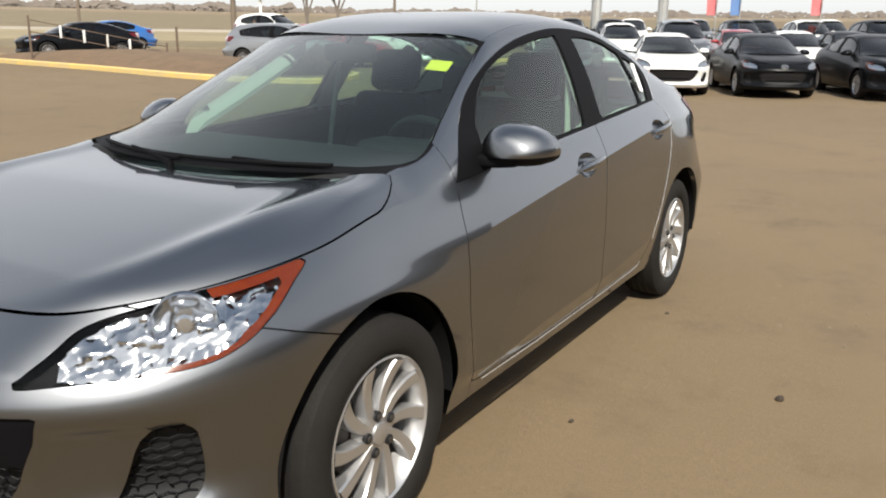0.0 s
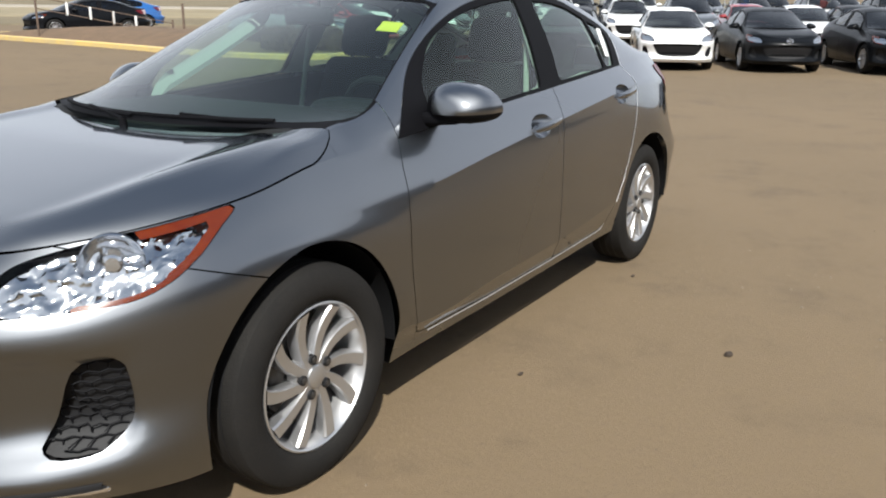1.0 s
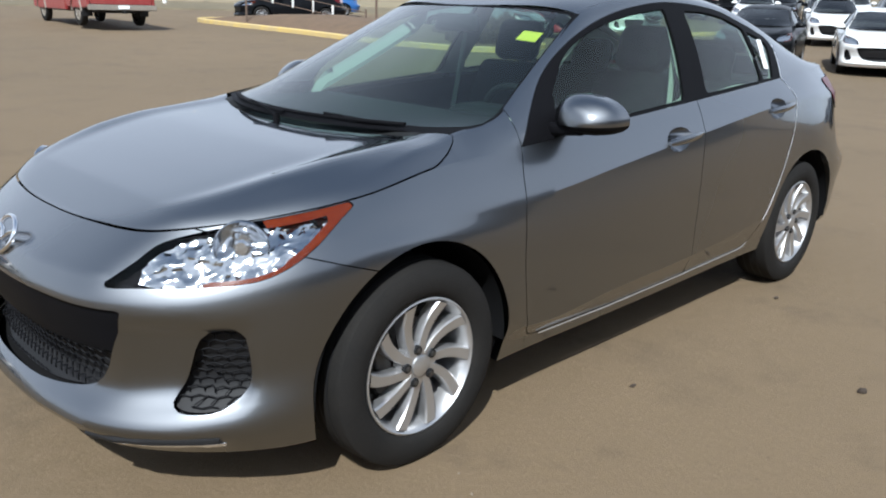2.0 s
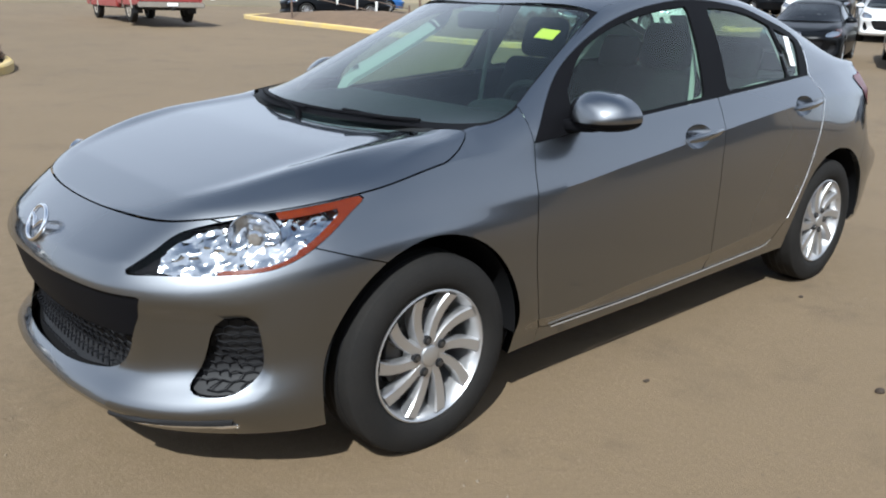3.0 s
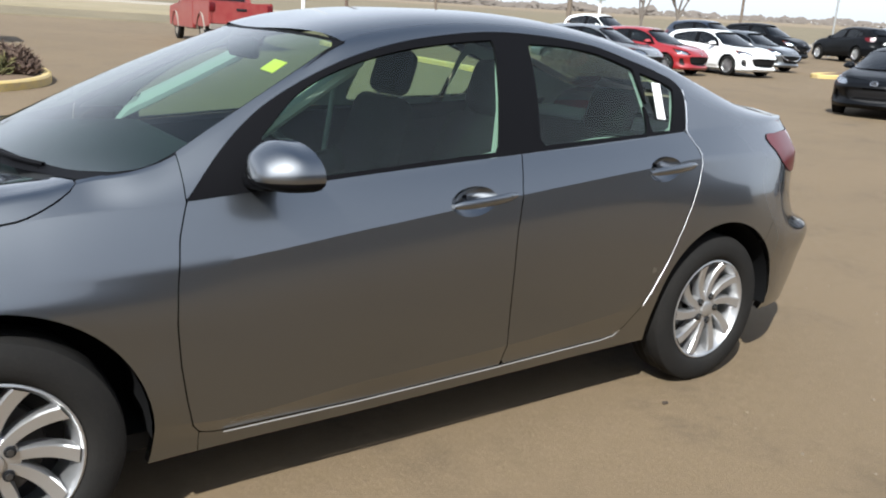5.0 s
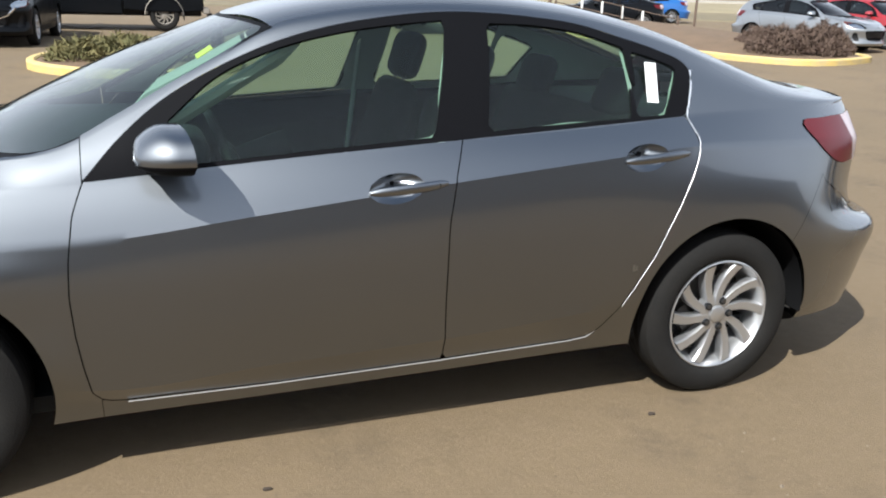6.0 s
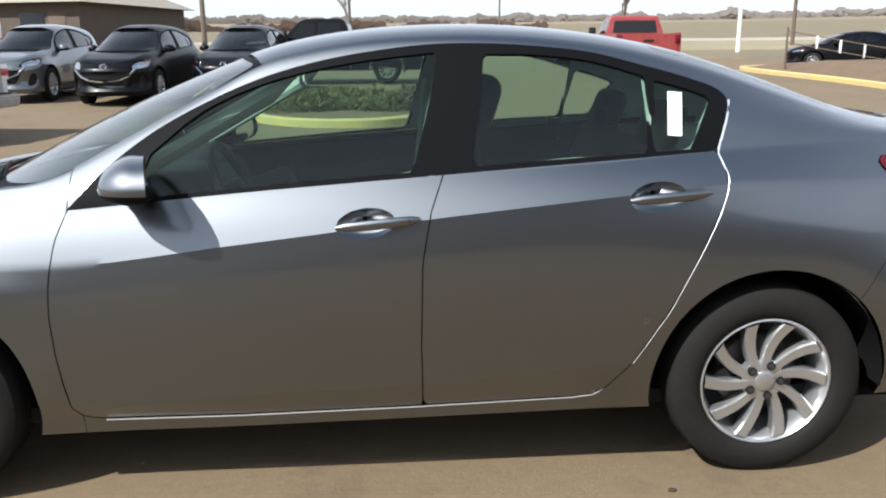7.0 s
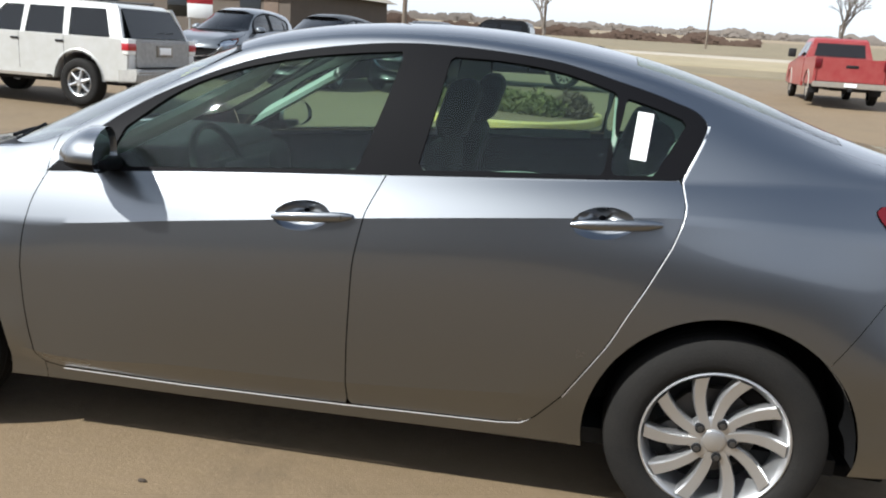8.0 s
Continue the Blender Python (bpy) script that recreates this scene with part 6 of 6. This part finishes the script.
kerbed_bed("kerb", [(13.8, 15.0), (13.9, 20), (13.7, 25.3), (14.5, 26.5), (17.4, 26.6), (18.2, 25.6), (18.4, 20), (18.0, 13.8), (16.9, 12.4), (14.8, 12.3)], .15, .16, "worn yellow-painted concrete kerb round a long bed", "bare brown soil with dead grass in the long bed", .42)
kerbed_bed("kerb", [(-1.2, 12.3), (-.2, 11.0), (1.2, 10.9), (2.2, 12.1), (2.3, 13.9), (.9, 14.6), (-.9, 14.1)], .15, .15, "worn yellow-painted kerb round a small shrub bed", "brown soil under low shrubs")
kerbed_bed("kerb", [(27.6, 13.9), (30.0, 13.3), (33.5, 13.2), (33.9, 14.4), (30.5, 14.7), (28.0, 14.7)], .15, .15, "worn yellow-painted kerb at the end of a parking row", "bare brown soil in a narrow bed")

SHRUB = material("low_green_juniper", (0.085, 0.085, 0.03), 0.9, grain=(3, .9, (0.16, 0.13, 0.05)))
TWIG = material("bare_brown_twigs", (0.070, 0.042, 0.031), 0.9, grain=(4, .9, (0.115, 0.078, 0.056)))
BARK = material("grey_bark", (0.12, 0.10, 0.085), 0.9, grain=(6, .8, (0.18, 0.155, 0.13)), bump=.5, bump_scale=30)


def shrub(name, x, y, rx, ry, h, mat, count, label, seed, blade=.09, up=.5):
    """A low shrub of many small leaves or twigs over an uneven dome."""
    rnd = random.Random(seed)
    vs, fs = [], []
    z0 = rise(x, y) + .12
    for _ in range(count):
        a1, r = rnd.uniform(0, 2 * math.pi), rnd.random() ** .5
        ux, uy = r * math.cos(a1), r * math.sin(a1)
        dome = math.sqrt(max(0, 1 - r * r)) * (.75 + .45 * noise.noise((ux * 2.3 + seed, uy * 2.3, 0)))
        base = Vector((x + rx * ux, y + ry * uy, z0 + h * dome * rnd.uniform(.35, 1.0)))
        d = Vector((rnd.gauss(0, 1), rnd.gauss(0, 1), abs(rnd.gauss(0, 1)) * up + .2)).normalized()
        sd = d.cross(Vector((rnd.gauss(0, 1), rnd.gauss(0, 1), rnd.gauss(0, 1)))).normalized()
        ln, w = blade * rnd.uniform(.7, 1.6), blade * rnd.uniform(.10, .26)
        i = len(vs)
        vs += [base - sd * w, base + sd * w, base + d * ln + sd * w * .3, base + d * ln - sd * w * .3]
        fs.append((i, i + 1, i + 2, i + 3))
    return tagged(mesh_part(name, vs, fs, mat, smooth=False), label, "shrub")


for k, (sx, sy, rx, ry, h) in enumerate(((15.5, 13.6, .9, .8, .85), (16.3, 13.4, .8, .8, .9), (17.0, 13.8, .7, .8, .85), (16.1, 14.8, .9, .9, .75))):
    shrub("brown_shrub", sx, sy, rx, ry, h, TWIG, 5000, "leafless reddish-brown shrub in the kerbed bed", 20 + k, .085, 1.2)
for k, (sx, sy, rx, ry, h) in enumerate(((.0, 12.5, .9, .7, .5), (1.0, 12.6, .8, .8, .5), (1.75, 12.9, .45, .7, .5), (.4, 13.5, .9, .6, .45))):
    shrub("juniper_shrub", sx, sy, rx, ry, h, SHRUB if k != 2 else TWIG, 2600, "low spreading green-brown shrub in the small bed", 40 + k, .10, .7)


def post(name, x, y, h, r, mat, label, category="post", n=10, top=None, group=""):
    bm = bmesh.new()
    z = rise(x, y)
    rod(bm, (x, y, z - .1), (x, y, z + h), r, r if top is None else top, n)
    return tagged(part(name, bm, mat), label, category, group)


STEEL = material("galvanised_pole", (0.42, 0.42, 0.41), 0.5, 0.6, grain=(3, .5, (.33, .33, .32)))
RUSTY = material("dark_rusty_post", (0.09, 0.065, 0.05), 0.8, grain=(10, .7, (.14, .09, .06)))
WOODPOLE = material("weathered_wood_pole", (0.16, 0.125, 0.095), 0.9, grain=(8, .7, (.10, .08, .06)))
for px, py, h in ((20.0, 19.2, 1.5), (19.3, 22.4, 1.2)):
    post("fence_post", px, py, h, .045, RUSTY, "dark rusty metal fence post", "fence post", 8, group="dark posts behind the bed")
fence = tagged(new("low_fence", None), "low sloping dark fence with short white slats in the bed", "fence")
fa, fb = Vector((14.07, 23.08, rise(14.07, 23.08))), Vector((17.4, 20.7, rise(17.4, 20.7)))
for q, h in ((fa, 1.5), (fb, .72), (fa.lerp(fb, .55), .95)):
    bm = bmesh.new()
    rod(bm, (q.x, q.y, q.z - .1), (q.x, q.y, q.z + h), .035, .035, 8)
    part("post", bm, RUSTY, fence)
for z0, z1 in ((1.38, .60), (1.02, .26)):
    bm = bmesh.new()
    rod(bm, fa + Vector((0, 0, z0)), fb + Vector((0, 0, z1)), .016, .016, 6)
    part("rail", bm, RUSTY, fence)
for k in range(4):
    q = Vector((14.8, 22.56, fa.z + .82)).lerp(Vector((16.46, 21.37, fb.z + .43)), k / 3)
    bm = bmesh.new()
    box(bm, (q.x - .03, q.y - .03, q.z), (q.x + .03, q.y + .03, q.z + .40), .008)
    part("slat", bm, WHITE_PAINT, fence, "short white slat")

post("flag_pole", 19.9, 40.8, 9, .11, WHITE_PAINT, "tall white pole beyond the lot", "pole", top=.07)
for az, d, h, r, m1, nm, lb in ((23.1, 45, 9, .30, STEEL, "sign_post", "thick grey steel sign post"), (18.7, 45, 9, .30, STEEL, "sign_post", "thick grey steel sign post"), (45.5, 60, 9, .10, WHITE_PAINT, "lamp_post", "thin pale lamp post"), (47.5, 52, 9, .17, WOODPOLE, "utility_pole", "brown wooden utility pole"), (36.5, 60, 9, .10, WOODPOLE, "utility_pole", "thin wooden utility pole"), (101.0, 52, 9, .16, WOODPOLE, "utility_pole", "brown wooden utility pole"), (56.5, 70, 9, .12, WOODPOLE, "utility_pole", "thin wooden utility pole"), (82, 110, 9, .14, WOODPOLE, "utility_pole", "distant wooden utility pole"), (31, 55, 5, .06, STEEL, "lamp_post", "thin grey lamp post"), (62.5, 58, 7, .12, RUSTY, "utility_pole", "dark pole beyond the lot")):
    post(nm, d * math.cos(radians(az)), -2.6 + d * math.sin(radians(az)), h, r, m1, lb, "pole", top=r * .8)
bm = bmesh.new()
px, py = 60 * math.cos(radians(45.5)), -2.6 + 60 * math.sin(radians(45.5))
box(bm, (px - .27, py - .27, rise(px, py) + 2.6), (px + .27, py + .27, rise(px, py) + 4.3), .05)
tagged(part("green_sign", bm, material("pale_green_sign", (.35, .45, .40), .6)), "pale green box sign on a lamp post", "sign")

board = tagged(new("sign_board", None), "red and white sign board on two posts", "sign")
bx, by = -9.5, 20.3
for o in (-.28, .28):
    bm = bmesh.new()
    rod(bm, (bx + o, by + o * .45, rise(bx, by) - .1), (bx + o, by + o * .45, rise(bx, by) + 2.4), .03, .03, 8)
    part("post", bm, STEEL, board)
for nm, z0, z1, mat in (("white_panel", 1.45, 1.86, WHITE_PAINT), ("red_panel", 1.86, 2.75, material("red_sign_paint", (.42, .02, .03), .5, grain=(2, .3, (.5, .08, .08))))):
    bm = bmesh.new()
    box(bm, (-.36, -.03, z0), (.36, .03, z1 - .004), .008)
    o = part(nm, bm, mat, board)
    o.matrix_basis = Matrix.Translation((bx + .02, by - .05, rise(bx, by) - .1)) @ pose(0, 0, 0, 0, 0, 24)

# both cloth colours are paled to hold the backlight and the haze
FLAG_RED, FLAG_BLUE = material("red_flag_cloth", (.50, .13, .14), .8, grain=(2, .4, (.7, .3, .3))), material("blue_flag_cloth", (.10, .20, .42), .8, grain=(2, .4, (.2, .3, .55)))
for az, mat, lb in ((14.35, FLAG_RED, "red feather flag on a thin pole"), (12.9, FLAG_BLUE, "blue feather flag on a thin pole"), (8.15, FLAG_RED, "red feather flag on a thin pole")):
    d = 40
    px, py = -1.5 + d * math.cos(radians(az)), -2.2 + d * math.sin(radians(az))
    z = rise(px, py)
    f1 = tagged(new("feather_flag", None), lb, "flag", "feather flags")
    bm = bmesh.new()
    rod(bm, (px, py, z), (px, py, z + 4.6), .025, .012, 8)
    part("flag_pole", bm, STEEL, f1)
    vs, fs = [], []
    for j in range(11):
        zz = z + 1.9 + 2.6 * j / 10
        for i in range(4):
            u = i / 3
            vs.append((px + .10 * math.sin(3 * u + j * .6), py + .42 * u * (1 if j < 9 else .5), zz))
    fs = [(j * 4 + i, j * 4 + i + 1, j * 4 + i + 5, j * 4 + i + 4) for j in range(10) for i in range(3)]
    mesh_part("flag_cloth", vs, fs, mat, f1)


def bare_tree(x, y, h, seed, label):
    """A leafless tree: a tapered trunk that forks into limbs and fine twigs."""
    rnd = random.Random(seed)
    tree = tagged(new("bare_tree", None), label, "tree")
    z = rise(x, y)
    trunk, limbs = bmesh.new(), bmesh.new()

    def grow(bm, a1, d, ln, r, depth):
        b1 = a1 + d * ln
        rod(bm, a1, b1, r, r * .68, 7 if depth < 2 else 4)
        if depth < 5:
            for _ in range(3 if depth else 4):
                nd = (d + Vector((rnd.gauss(0, .42), rnd.gauss(0, .42), rnd.gauss(.12, .22)))).normalized()
                grow(limbs, b1 - d * ln * rnd.uniform(0, .25), nd, ln * rnd.uniform(.58, .82), r * .56, depth + 1)

    grow(trunk, Vector((x, y, z - .1)), Vector((rnd.uniform(-.06, .06), rnd.uniform(-.06, .06), 1)).normalized(), h * .33, h * .021, 0)
    part("trunk", trunk, BARK, tree)
    part("crown", limbs, BARK, tree, "fine bare twigs")


for az, d, h, seed in ((92.5, 48, 6.2, 1), (74.3, 52, 6.0, 2), (41.5, 56, 6.5, 3), (44.0, 50, 5.5, 4), (112, 46, 6.5, 5)):
    bare_tree(1.2 + d * math.cos(radians(az)), -3 + d * math.sin(radians(az)), h, seed, "leafless young tree by the lot's edge")


def woods(name, r, a0, a1, h0, h1, mat, label, seed, count, deep=.05):
    """A far belt of scrub or trees: many small twig clumps piled to an uneven, soft top with gaps."""
    rnd = random.Random(seed)
    vs, fs = [], []
    for k in range(count):
        an = radians(rnd.uniform(a0, a1))
        rr = r * (1 + deep * rnd.uniform(-1, 1))
        x, y = 3 + rr * math.cos(an), rr * math.sin(an)
        g = .6 * noise.noise((an * 25, seed, 1)) + .4 * noise.noise((an * 90, seed, 2)) + .25 * noise.noise((an * 400, seed, 3))
        top = h0 + (h1 - h0) * max(0, g + .35)
        z, hh = rise(x, y), top * rnd.random() ** .6
        tx, ty = -math.sin(an), math.cos(an)
        i = len(vs)
        w = top * rnd.uniform(.10, .24)
        for q in range(6):
            c1 = 2 * math.pi * q / 6 + rnd.uniform(-.3, .3)
            d = w * rnd.uniform(.6, 1.2)
            vs.append((x + tx * d * 1.6 * math.cos(c1), y + ty * d * 1.6 * math.cos(c1), z - .1 + hh + d * math.sin(c1)))
        fs.append(tuple(range(i, i + 6)))
    return tagged(mesh_part(name, vs, fs, mat, smooth=False), label, "trees", kind="stuff")


WOODS_FAR = material("hazy_far_woods", (0.17, 0.15, 0.135), 0.95, grain=(.01, .8, (0.22, 0.19, 0.165)))
woods("far_woods", 620, 42, 170, 3.0, 7.5, WOODS_FAR, "far hazy belt of bare woods on the horizon", 3, 24000)
woods("far_woods", 700, 170, 402, 3, 7, WOODS_FAR, "far belt of bare woods behind the lot", 8, 20000)
woods("scrub", 165, 80, 108, .7, 2.6, TWIG, "brown leafless scrub beyond the lot", 5, 9000, .08)


def low_building(x, y, heading, w, d, h, roof_h, wall, roof, label):
    """A single-storey building with a hipped roof, door and windows."""
    b = tagged(new("low_building", None), label, "building")
    b.matrix_basis = Matrix.Translation((x, y, rise(x, y))) @ pose(0, 0, 0, 0, 0, heading)
    bm = bmesh.new()
    box(bm, (-w / 2, -d / 2, -.2), (w / 2, d / 2, h))
    part("wall", bm, wall, b, smooth=False)
    o = .5
    vs = [(-w / 2 - o, -d / 2 - o, h - .05), (w / 2 + o, -d / 2 - o, h - .05), (w / 2 + o, d / 2 + o, h - .05), (-w / 2 - o, d / 2 + o, h - .05), (-w / 2 + d / 2, 0, h + roof_h), (w / 2 - d / 2, 0, h + roof_h)]
    mesh_part("roof", vs, [(0, 1, 5, 4), (1, 2, 5), (2, 3, 4, 5), (3, 0, 4), (3, 2, 1, 0)], roof, b, smooth=False)
    for k in range(4):
        bm = bmesh.new()
        x0 = -w / 2 + w * (k + .35) / 4
        box(bm, (x0, -d / 2 - .03, .9), (x0 + 1.3, -d / 2 + .02, 2.0), .02)
        part("window", bm, GLASS_DARK, b)
    bm = bmesh.new()
    box(bm, (w / 2 - 1.6, -d / 2 - .03, 0), (w / 2 - .7, -d / 2 + .02, 2.05), .02)
    part("door", bm, RUSTY, b)
    return b


WALL = material("brown_siding", (.085, .066, .05), .85, grain=(2, .5, (.06, .048, .04)))
SHINGLE = material("pale_brown_shingles", (.25, .22, .18), .9, grain=(2, .8, (.32, .28, .235)), bump=.4, bump_scale=20)
low_building(-21, 44, -14, 19, 10, 2.5, 2.6, WALL, SHINGLE, "low dark brown building with a grey-brown hipped roof")


# ---- an unseen wall added to close the place behind the path ----
wall = bmesh.new()
box(wall, (-30, -24, -.2), (34, -17, 5.2), .05)
rear_wall = tagged(part("wall_south", wall, material("dark_grey_cladding", (.10, .10, .105), .7, grain=(.8, .5, (.075, .075, .08)))), "plain dark grey wall, unseen, added behind the path", "wall", kind="structure")

# ---- grit and clods on the lot ----
CLOD = material("dark_damp_earth", (.035, .024, .016), .9)
rnd = random.Random(11)
vs, fs = [], []
for k in range(2400):
    d, an = 1.0 + 9 * rnd.random() ** 1.4, rnd.uniform(0, 2 * math.pi)
    x, y = 1.2 + d * math.cos(an) * 1.2, -1.3 + d * math.sin(an)
    if -.9 < x < 3.7 and -.95 < y < .95:
        continue
    r = rnd.choice((.003, .004, .004, .005, .006, .009)) * rnd.uniform(.7, 1.3)
    i = len(vs)
    for p in ((1, 0, 0), (-.5, .87, 0), (-.5, -.87, 0), (.1, .1, .8), (.6, .6, .35), (-.7, .1, .4)):
        vs.append((x + p[0] * r * rnd.uniform(.7, 1.2), y + p[1] * r * rnd.uniform(.7, 1.2), rise(x, y) + p[2] * r - .001))
    fs += [(i, i + 4, i + 3), (i + 4, i + 1, i + 3), (i + 1, i + 5, i + 3), (i + 5, i + 2, i + 3), (i + 2, i, i + 3), (i, i + 1, i + 4), (i + 1, i + 2, i + 5)]
tagged(mesh_part("gravel", vs, fs, material("brown_grit", (.13, .10, .07), .9, grain=(30, .7, (.22, .18, .13))), smooth=False), "scattered small stones on the dusty lot", "gravel", kind="stuff")
for k, (x, y, r) in enumerate(((1.555, -1.571, .019), (.94, -.972, .012), (2.321, -.9, .012), (2.6, -2.2, .013))):
    bm = bmesh.new()
    bmesh.ops.create_icosphere(bm, subdivisions=2, radius=r, matrix=Matrix.Translation((x, y, r * .3)) @ Matrix.Diagonal((1.2, .9, .55, 1)))
    for v1 in bm.verts:
        v1.co += Vector((noise.noise(v1.co * 60), noise.noise(v1.co * 60 + Vector((5, 0, 0))), 0)) * r * .45
    tagged(part("clod", bm, CLOD), "small dark clod of earth on the lot", "clod", "clods on the lot")
